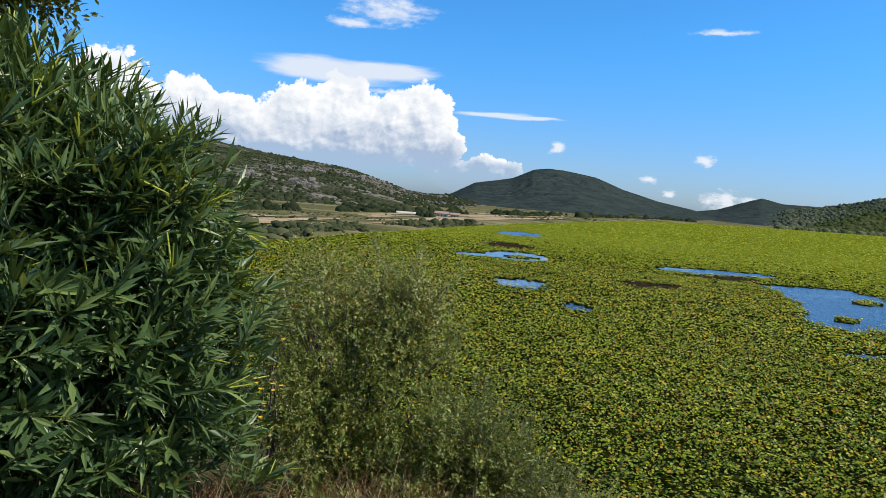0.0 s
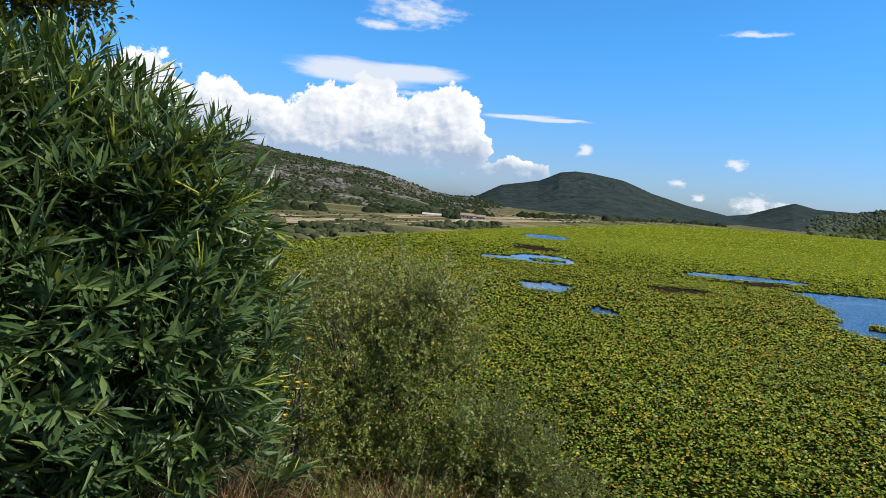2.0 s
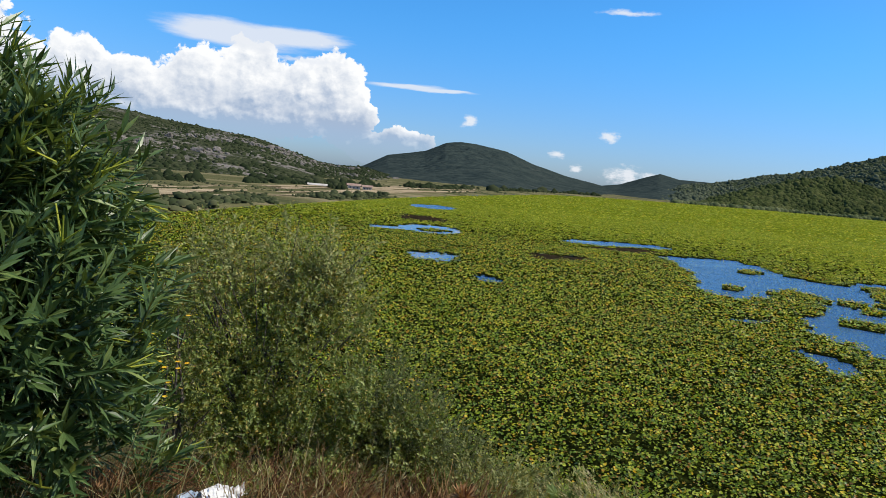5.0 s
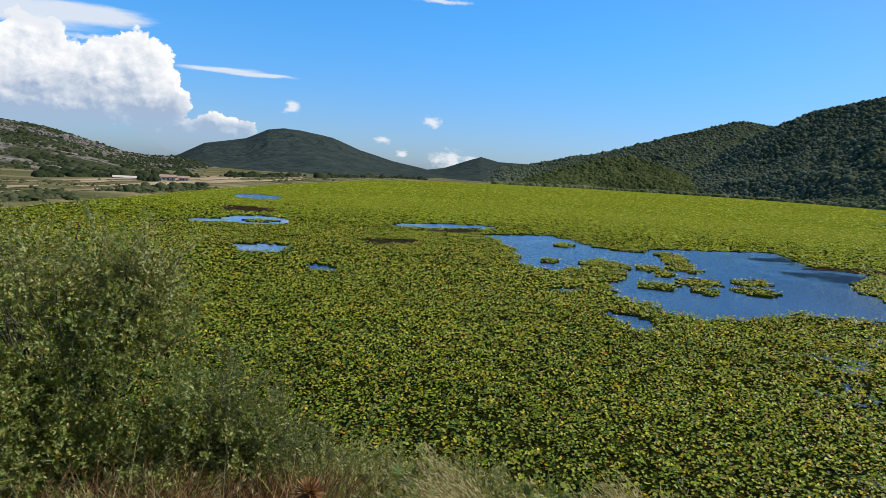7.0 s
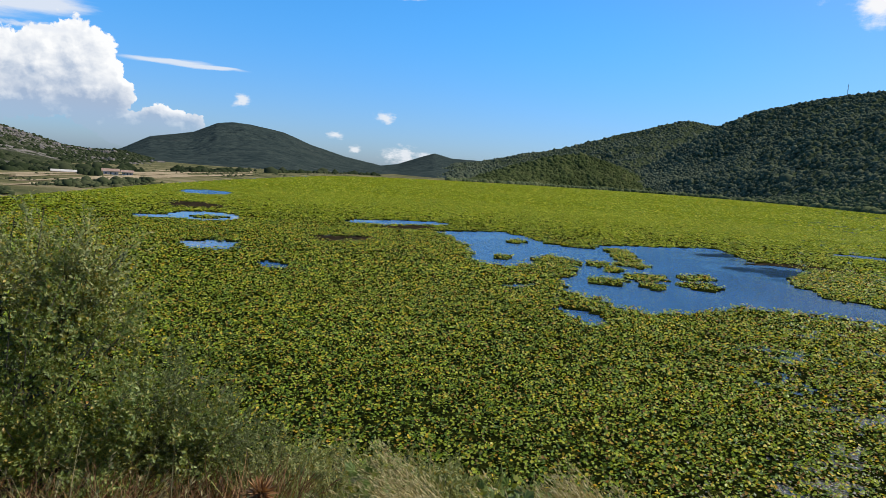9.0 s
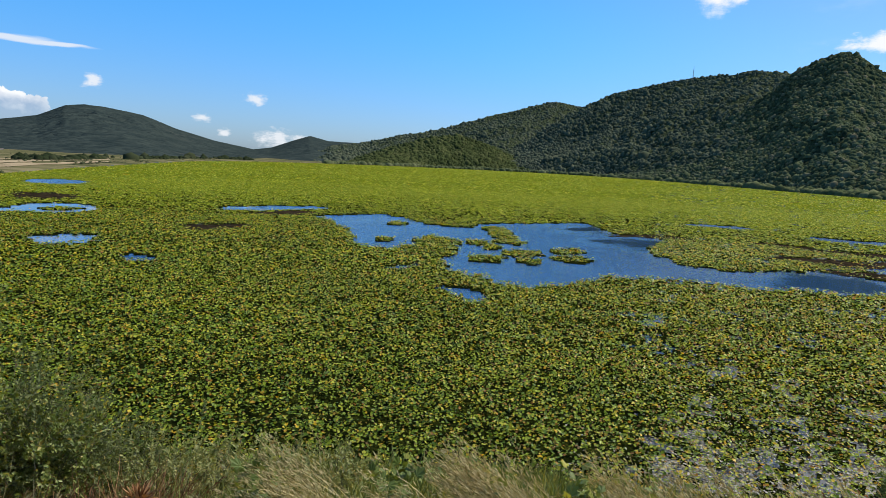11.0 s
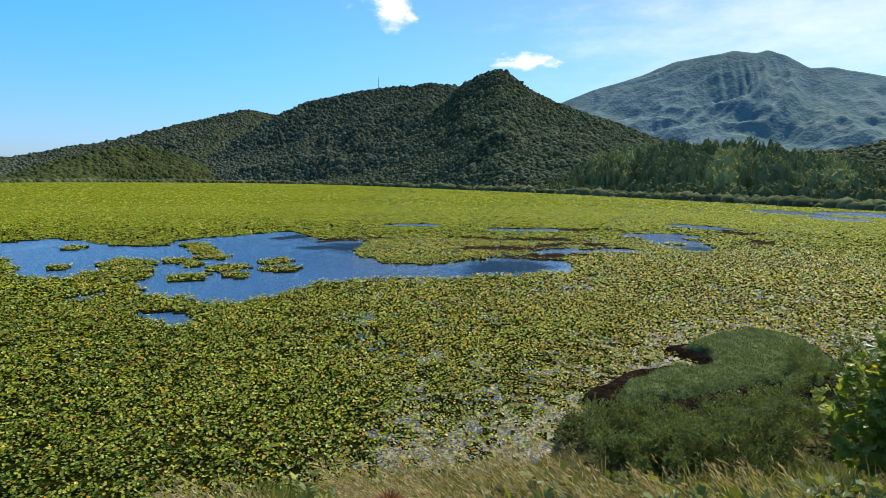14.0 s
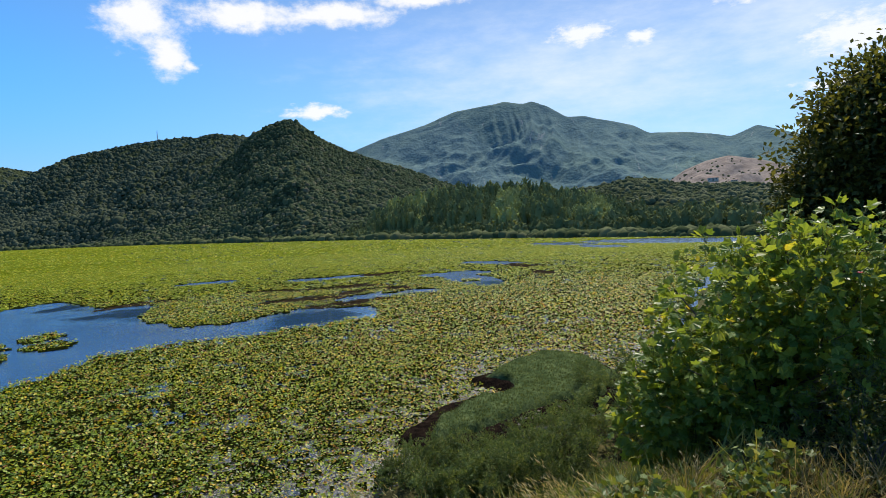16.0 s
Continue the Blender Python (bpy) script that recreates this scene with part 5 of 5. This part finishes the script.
scrub_bush("broom_shrub", "low sprawling fine-leaved shrub at the crest", ground_at(24, 4.6),
           balls_by([(20.5, 4.5, 4.55, 0.5, 0.38), (25.5, 4.4, 4.62, 0.45, 0.30), (30.5, 4.2, 4.72, 0.38, 0.24), (35, 4.0, 4.82, 0.3, 0.2)]),
           1300, 26, 0.034, 0.012, "scrub_tip", 24, 14, 2.2, 0.3, reach=0.2)
flowering = scrub_bush("flowering_shrub", "small bush with a few yellow leaves", ground_at(-9, 4.6),
           balls_by([(-9.3, 4.7, 5.75, 0.2, 0.35), (-9.0, 4.6, 5.2, 0.3, 0.4)]), 160, 12, 0.03, 0.015, "herb", 14, 15, 2.0, 0.3, reach=0.16)


def blossoms(bush, n):
    """Small yellow flowers of five petals, each a part of its bush."""
    for k in range(n):
        at = np.array(bearing(rng.uniform(-11.2, -8.2), rng.uniform(4.35, 4.6), rng.uniform(5.35, 6.02)))
        d = np.array([(math.cos(j * 1.2566), math.sin(j * 1.2566), 0.35) for j in range(5)])
        v, f = scatter(SMALL, SMALL_FACES, np.tile(at, (5, 1)), frames_of(d, np.tile([[0, 0, 1.0]], (5, 1))), np.tile([[0.020, 0.022, 0.02]], (5, 1)))
        part("flower", mesh_of("flower", v, f, M["yellow_flower"]), bush, "small yellow-orange flower")


blossoms(flowering, 12)


def fig():
    foot = ground_at(115, 5.9)
    tree = thing("fig_tree", "bushy fig with broad lobed sunlit leaves", "tree", foot)
    balls = balls_by([(116, 6.0, 5.72, 1.12, 1.0), (109.8, 5.7, 5.45, 0.62, 0.6), (120, 6.1, 6.05, 0.95, 0.85), (117.5, 5.9, 6.3, 0.6, 0.55), (112.5, 5.6, 5.25, 0.55, 0.5), (106.6, 5.6, 5.25, 0.42, 0.42)])
    p, out = in_balls(balls, 2100, 3.4, 0.30, 21)
    q, o = np.repeat(p, 5, 0), np.repeat(out, 5, 0)
    d = unit(o * 0.6 + unit(rng.standard_normal(q.shape)) * 0.8 + [0, 0, -0.2])
    q = q + d * 0.06
    s = rng.uniform(0.048, 0.098, len(q))
    turn = frames_of(d, unit(rng.normal(0, 0.6, q.shape) - 0.5 * unit(q - [0, 0, 7.0]) + [0, 0, 0.9]))
    part("leaf_mass", mesh_of("leaf_mass", *scatter(LOBED, LOBED_FACES, q, turn, s), M["fig"]), tree, kind="stuff")
    part("stalk_mass", mesh_of("stalk_mass", *sticks(np.repeat(p, 5, 0) - o * 0.03, q, 0.003, 0.002), M["herb"]), tree, "thin green leaf stalks", kind="stuff")
    ends = p[rng.choice(len(p), 60, replace=False)]
    for k in range(5):
        part("branch", mesh_of("branch", *wood(foot + Vector((0.12 * math.cos(2 * k), 0.12 * math.sin(2 * k), -0.1)), ends[k * 12:k * 12 + 12], 0.022), M["bark"]), tree)


fig()
scrub_bush("dark_shrub", "dark olive shrub with reddish dry leaves beside the fig", ground_at(122, 4.7),
           balls_by([(121.5, 4.9, 5.25, 0.5, 0.7), (126, 5.0, 5.4, 0.7, 0.7), (119, 4.6, 5.0, 0.5, 0.5)]), 1300, 14, 0.038, 0.016, "oak", 30, 16, 3.0, 0.25, reach=0.2)


def flower():
    bloom = thing("oleander_flower", "single small pink-red flower on a stalk", "flower", bearing(121.3, 4.9, 6.55))
    at = np.array(bloom.location)
    part("stalk", mesh_of("stalk", *sticks([at - [0, 0, 0.35]], [at], 0.004, 0.003, 5), M["herb"]), bloom)
    d = np.array([(math.cos(k * 1.2566), math.sin(k * 1.2566), 0.5) for k in range(5)])
    for k in range(5):
        v, f = scatter(SMALL, SMALL_FACES, at[None], frames_of(d[k:k + 1], np.array([[0, 0, 1.0]])), np.array([[0.022, 0.026, 0.02]]))
        part("petal", mesh_of("petal", v, f, M["red_flower"]), bloom)


flower()


def broadleaf(name, label, foot, top, balls, tips, leaves, long, wide, mat, trunk, seed):
    tree = thing(name, label, "tree", foot)
    base, fork = np.array(foot) - [0, 0, 0.2], np.array(top)
    mid = (base + fork) / 2 + [0.08, -0.06, 0]
    part("trunk", mesh_of("trunk", *joined(sticks([base], [mid], trunk, trunk * 0.85, 9), sticks([mid], [fork], trunk * 0.85, trunk * 0.65, 9)), M["bark"], True), tree)
    p, out = in_balls(balls, tips, 3.2, 0.34, seed)
    for k in range(7):
        part("limb", mesh_of("limb", *wood(fork, p[rng.choice(len(p), 9, replace=False)], trunk * 0.3, 0.5, 5), M["bark"]), tree)
    part("crown", mesh_of("crown", *leaves_on(p, out, leaves, long, wide, 1.0, 0.2, long * 2.2), M[mat]), tree, kind="stuff")


broadleaf("oak_tree", "large dark evergreen oak against the sky", ground_at(124, 17.5), bearing(124, 17.5, 6.8),
          balls_by([(123, 17.5, 7.9, 1.9, 1.7), (119.2, 17.3, 7.2, 1.0, 1.1), (121.5, 17.6, 9.2, 0.95, 0.9), (126, 17.5, 9.3, 1.6, 1.5), (118.2, 17.2, 6.4, 0.85, 0.9), (128, 17, 7.5, 2.0, 2.0), (122, 16.8, 6.2, 1.8, 1.1)]),
          6000, 10, 0.15, 0.10, "oak", 0.28, 22)
broadleaf("oak_tree", "dark leafy branch of a tree over the oleander", ground_at(-44, 8.2), bearing(-44, 8.2, 7.4),
          balls_by([(-42.5, 8.0, 9.1, 1.1, 0.9), (-47, 8.2, 9.0, 1.3, 1.2), (-38.3, 7.8, 9.1, 0.75, 0.42), (-33.0, 7.8, 8.68, 0.7, 0.36), (-28.6, 7.7, 8.66, 0.5, 0.2)]),
          3300, 9, 0.085, 0.05, "oak", 0.16, 23)


# feathery green bushes at the foot of the slope
def tamarisk(az, r, wide, tall, tips, seed):
    foot = ground_at(az, r)
    foot.z = max(foot.z, 0.1)
    rows = [(az, r, foot.z + tall * 0.5, wide, tall * 0.6), (az + 0.8 * 57 * wide / r, r - wide * 0.2, foot.z + tall * 0.4, wide * 0.7, tall * 0.45), (az - 0.8 * 57 * wide / r, r + wide * 0.2, foot.z + tall * 0.4, wide * 0.7, tall * 0.45)]
    return scrub_bush("tamarisk_bush", "soft feathery dark green bush below the bank", foot, balls_by(rows), tips, 15, 0.085, 0.030, "tamarisk", 16, seed, 3.4, 0.5, 0.8, 0.34, clumps=max(18, tips // 22))


for row in ((84.0, 16.6, 0.7, 0.55, 450, 31), (87.0, 17.0, 0.9, 0.65, 600, 32), (90.5, 17.0, 1.0, 0.75, 700, 33), (94.0, 17.4, 1.1, 0.8, 700, 34), (97.8, 18.4, 1.1, 1.0, 700, 35),
            (101.5, 19.6, 1.2, 1.4, 800, 36), (103.6, 24.5, 1.2, 1.5, 700, 41), (88.5, 14.6, 0.9, 1.0, 800, 37), (92.5, 14.8, 1.0, 1.25, 900, 38), (97.0, 15.2, 1.1, 1.4, 900, 39)):
    tamarisk(*row)


def turf_point():
    """A flat point of mown-looking turf over dark peat, with a bite out of its edge."""
    az = np.radians(np.arange(79, 110, 0.25))
    r = np.arange(16.5, 34, 0.16)
    A, R = np.meshgrid(az, r)
    x, y = R * np.sin(A), R * np.cos(A)
    n, m = len(az), len(r)
    i, j = np.meshgrid(np.arange(m - 1), np.arange(n - 1), indexing="ij")
    q = np.stack([i * n + j, i * n + j + 1, (i + 1) * n + j + 1, (i + 1) * n + j], -1).reshape(-1, 4)
    edge = np.array([(20.0, 1.9), (22.3, 1.0), (23.8, -0.2), (24.2, -1.3), (25.6, -1.6), (27.0, -0.5), (29.6, -2.3), (31.0, -4.1), (29.2, -5.6), (26.2, -6.0), (23.6, -4.9), (22.5, -3.0), (20.8, -1.2), (19.6, -0.3), (18.6, 1.2)])
    wx = x + 0.9 * (fractal(x * 0.9, y * 0.9, 3, 50) - 0.5)
    wy = y + 0.9 * (fractal(x * 0.9, y * 0.9, 3, 55) - 0.5)
    blob = inside_line(wx, wy, edge)
    peat_in = blob + 0.5
    z = np.clip(peat_in * 0.9, -0.6, 0.32) + 0.10 * fractal(x * 2, y * 2, 3, 51)
    keep = z.ravel()[q].max(1) > -0.5
    v = np.stack([x, y, z], -1).reshape(-1, 3)
    tagged(new("peat_bank", mesh_of("peat_bank", v, q[keep], M["soil"], True)), "dark bare peat edge of the marshy point", "ground", kind="structure")
    turf_in = blob - 0.12 - 0.35 * np.clip((24.5 - x) / 3, 0, 1) * np.clip((y + 1.5) / 1.5, 0, 1)
    z = np.minimum(turf_in * 1.6, 0.14) + 0.40 + 0.09 * fractal(x * 1.1, y * 1.1, 3, 53) + 0.05 * fractal(x * 5, y * 5, 2, 54)
    keep = turf_in.ravel()[q].max(1) > -0.35
    v = np.stack([x, y, z], -1).reshape(-1, 3)
    tagged(new("turf", mesh_of("turf", v, q[keep], M["turf"], True)), "low dense grey-green turf on the marshy point", "grass", kind="stuff")
    ok = np.flatnonzero((turf_in.ravel() > 0.05))
    pick = rng.choice(ok, 8000)
    p = v[pick] + rng.normal(0, 0.09, (len(pick), 3)) * [1, 1, 0.1]
    d = unit(rng.normal(0, 0.6, p.shape) + [0, 0, 1.0])
    size = np.stack([np.full(len(p), 0.03), rng.uniform(0.05, 0.11, len(p)), np.full(len(p), 0.05)], -1)
    tagged(new("turf_tufts", mesh_of("turf_tufts", *scatter(BLADE, BLADE_FACES, p - [0, 0, 0.02], frames_of(d, unit(rng.standard_normal(p.shape))), size), M["turf_blade"])), "short grassy tufts on the marshy point", "grass", kind="stuff")
    p = np.stack([rng.uniform(20.4, 22.6, 60), rng.uniform(-3.2, -1.4, 60), np.full(60, 0.34)], -1)
    v, f = scatter(DOME, DOME_FACES, p, spin(60), rng.uniform(0.02, 0.06, 60), 0.2)
    tagged(new("pebbles", mesh_of("pebbles", v, f, M["sand"])), "small pale stones on the dark peat", "stones", kind="stuff")


turf_point()


def grass(name, label, mat, a0, a1, r0, r1, n, long, wide, lean=0.35, heads=0.0, bend=1.0):
    a = rng.uniform(a0, a1, n)
    r = rng.uniform(r0, r1, n)
    clump = fractal(a * 0.35, r * 2.0, 3, 60) + 0.25 * rng.random(n)
    ok = clump > 0.57
    a, r = a[ok], r[ok]
    x, y = r * np.sin(np.radians(a)), r * np.cos(np.radians(a))
    p = np.stack([x, y, ground_height(x, y) - 0.03], -1)
    sway = np.array([0.35, -0.25, 0])
    d = unit(rng.normal(0, lean, p.shape) * [1, 1, 0.3] + sway * lean + [0, 0, 1])
    s = long * rng.uniform(0.5, 1.15, len(p))
    turn = frames_of(d, unit(rng.standard_normal(p.shape) * [1, 1, 0.15]))
    v = scatter(BLADE, BLADE_FACES, p, turn, np.stack([np.full(len(p), wide), s, s * bend], -1))
    if heads:
        pick = rng.random(len(p)) < heads
        tip = (p + np.einsum("nij,nj->ni", turn, np.stack([0 * s, s * 0.93, s * bend * 0.28], -1)))[pick]
        q, dd = np.repeat(tip, 9, 0), np.repeat(d[pick], 9, 0)
        q = q - dd * rng.uniform(0, 0.16, (len(q), 1))
        e = unit(dd + rng.normal(0, 0.35, q.shape) + sway)
        v = joined(v, scatter(SMALL, SMALL_FACES, q, frames_of(e, unit(rng.standard_normal(q.shape))), np.stack([np.full(len(q), 0.007), np.full(len(q), 0.032), np.full(len(q), 0.01)], -1)))
    tagged(new(name, mesh_of(name, *v, M[mat])), label, "grass", kind="stuff")


grass("dry_grass", "tall straw-coloured grass with seed heads on the bank", "straw", 20, 112, 2.35, 3.6, 300, 0.32, 0.006, 0.5, 0.2)
grass("green_grass", "mixed green grass and herbs on the bank crest", "herb", 18, 112, 2.4, 4.4, 13000, 0.21, 0.010, 0.65, 0.0)
grass("dry_grass", "tall pale grass round the fig", "straw", 94, 126, 2.3, 4.6, 7500, 0.28, 0.006, 0.8, 0.30)
grass("green_grass", "green weeds among tall dry grass", "herb", 96, 126, 2.4, 5.0, 9000, 0.19, 0.010, 0.7, 0.0)
grass("dry_grass", "tall pale grass leaning over the bank edge", "straw", 56, 98, 2.5, 3.6, 120, 0.36, 0.006, 0.5, 0.25)
grass("green_grass", "taller green grass on the bank edge", "herb", 56, 100, 2.6, 3.8, 8000, 0.25, 0.010, 0.7, 0.0)
grass("red_grass", "matted red-brown dead grass under the shrubs", "rust", -26, 22, 2.2, 4.6, 5000, 0.34, 0.006, 0.8, 0.08)
grass("dry_grass", "pale dead grass stalks under the oleander", "straw", -42, 12, 2.2, 3.4, 700, 0.5, 0.005, 0.5, 0.35)
grass("slope_grass", "dry grass covering the lower slope", "herb", 15, 114, 4.0, 14.8, 13000, 0.42, 0.016, 0.5, 0.0)
grass("shore_grass", "mixed dry grass and rushes along the water", "herb", 10, 84, 11.0, 15.2, 16000, 0.40, 0.014, 0.6, 0.0)


def plumes():
    """Clumps of pale feathery grass, bent over by the wind."""
    made = []
    for k in range(30):
        az, r = (rng.uniform(34, 118), rng.uniform(50, 92), rng.uniform(94, 122))[k % 3], rng.uniform(2.4, 3.2)
        foot = np.array(ground_at(az, r))
        n = 26
        p = foot + rng.normal(0, 0.06, (n, 3)) * [1, 1, 0]
        wind = -np.array(bearing(az + 90, 1.0))
        d = unit(wind * (rng.uniform(0.2, 0.9) + rng.uniform(0.0, 0.5, (n, 1))) + rng.normal(0, 0.16, (n, 3)) + [0, 0, 0.85])
        s = rng.uniform(0.28, 0.40 + 0.2 * rng.random(), n)
        turn = frames_of(d, unit(wind + rng.normal(0, 0.2, (n, 3))))
        made.append(scatter(BLADE, BLADE_FACES, p, turn, np.stack([np.full(n, 0.005), s, s * 1.2], -1)))
        tip = p + np.einsum("nij,nj->ni", turn, np.stack([0 * s, s * 0.86, s * 1.2 * 0.24], -1))
        q, dd = np.repeat(tip, 24, 0), np.repeat(unit(d + wind * 0.5), 24, 0)
        q = q + dd * rng.uniform(-0.13, 0.12, (len(q), 1)) + rng.normal(0, 0.010, q.shape)
        e = unit(dd + rng.normal(0, 0.3, q.shape))
        made.append(scatter(SMALL, SMALL_FACES, q, frames_of(e, unit(rng.standard_normal(q.shape))), np.stack([np.full(len(q), 0.006), np.full(len(q), 0.034), np.full(len(q), 0.01)], -1)))
    tagged(new("feather_grass", mesh_of("feather_grass", *joined(*made), M["plume"])), "pale feathery grass plumes bent by the wind", "grass", kind="stuff")


plumes()


def broad_weeds():
    a = rng.uniform(20, 120, 1500)
    r = rng.uniform(2.6, 4.4, len(a))
    ok = fractal(a * 0.22, r, 2, 70) > np.interp(a, [20, 62, 80, 95], [0.72, 0.66, 0.55, 0.44])
    a, r = a[ok], r[ok]
    x, y = r * np.sin(np.radians(a)), r * np.cos(np.radians(a))
    p = np.stack([x, y, ground_height(x, y) + rng.uniform(0.03, 0.22, len(a))], -1)
    v = leaves_on(p, np.tile([[0, 0, 1.0]], (len(p), 1)), 7, 0.058, 0.046, 1.2, 0.2, 0.08, LOBED, LOBED_FACES)
    tagged(new("bramble_weeds", mesh_of("bramble_weeds", *v, M["weed"])), "broad-leaved green weeds in the dry grass", "weeds", kind="stuff")


broad_weeds()


def thistle(az, r, drop):
    at = np.array(bearing(az, r, 7 - drop))
    foot = ground_at(az + 1.5, r)
    plant = thing("thistle", "dried brown spiny thistle head on a stalk", "thistle", foot, "thistles")
    part("stalk", mesh_of("stalk", *sticks([np.array(foot) - [0, 0, 0.05]], [at], 0.005, 0.004, 5), M["rust"]), plant)
    d = unit(rng.standard_normal((170, 3)) + [0, 0, 0.5])
    v = scatter(BLADE, BLADE_FACES, at + d * 0.012, frames_of(d, unit(rng.standard_normal(d.shape))), np.stack([np.full(170, 0.010), rng.uniform(0.040, 0.068, 170), np.full(170, 0.012)], -1))
    part("flower_head", mesh_of("flower_head", *v, M["thistle"]), plant, "spiny brown dried flower head")


thistle(17.7, 2.35, 1.25)
thistle(65.2, 2.35, 1.26)


def litter():
    """A crumpled white sheet and a bit of blue plastic in the dead grass."""
    n = 12
    gx, gy = np.meshgrid(np.linspace(-0.5, 0.5, n), np.linspace(-0.5, 0.5, n))
    x, y = gx * 0.26, gy * 0.17
    z = 0.10 * fractal(gx * 4, gy * 4, 3, 80) + 0.05 * np.abs(fractal(gx * 9, gy * 9, 2, 81) - 0.5)
    keep_edge = np.hypot(gx, gy) + 0.25 * fractal(gx * 5, gy * 5, 2, 82)
    i, j = np.meshgrid(np.arange(n - 1), np.arange(n - 1), indexing="ij")
    q = np.stack([i * n + j, i * n + j + 1, (i + 1) * n + j + 1, (i + 1) * n + j], -1).reshape(-1, 4)
    q = q[keep_edge.ravel()[q].mean(1) < 0.66]
    v = np.stack([x, y, z], -1).reshape(-1, 3)
    for az, r, size, mat, label in ((-4.8, 3.02, 0.8, "paper", "crumpled white paper sheet lying in dead grass"), (-7.3, 3.0, 0.55, "blue_plastic", "torn pale blue plastic scrap in dead grass")):
        g = ground_at(az, r)
        ob = new("litter", mesh_of("litter", v * size, q, M[mat]))
        ob.matrix_basis = Matrix.Translation(g + Vector((0, 0, 0.06))) @ pose(0, 0, 0, 8, 5, 20)
        ob.modifiers.new("thickness", "SOLIDIFY").thickness = 0.003
        tagged(ob, label, "litter", "litter on the bank")


litter()
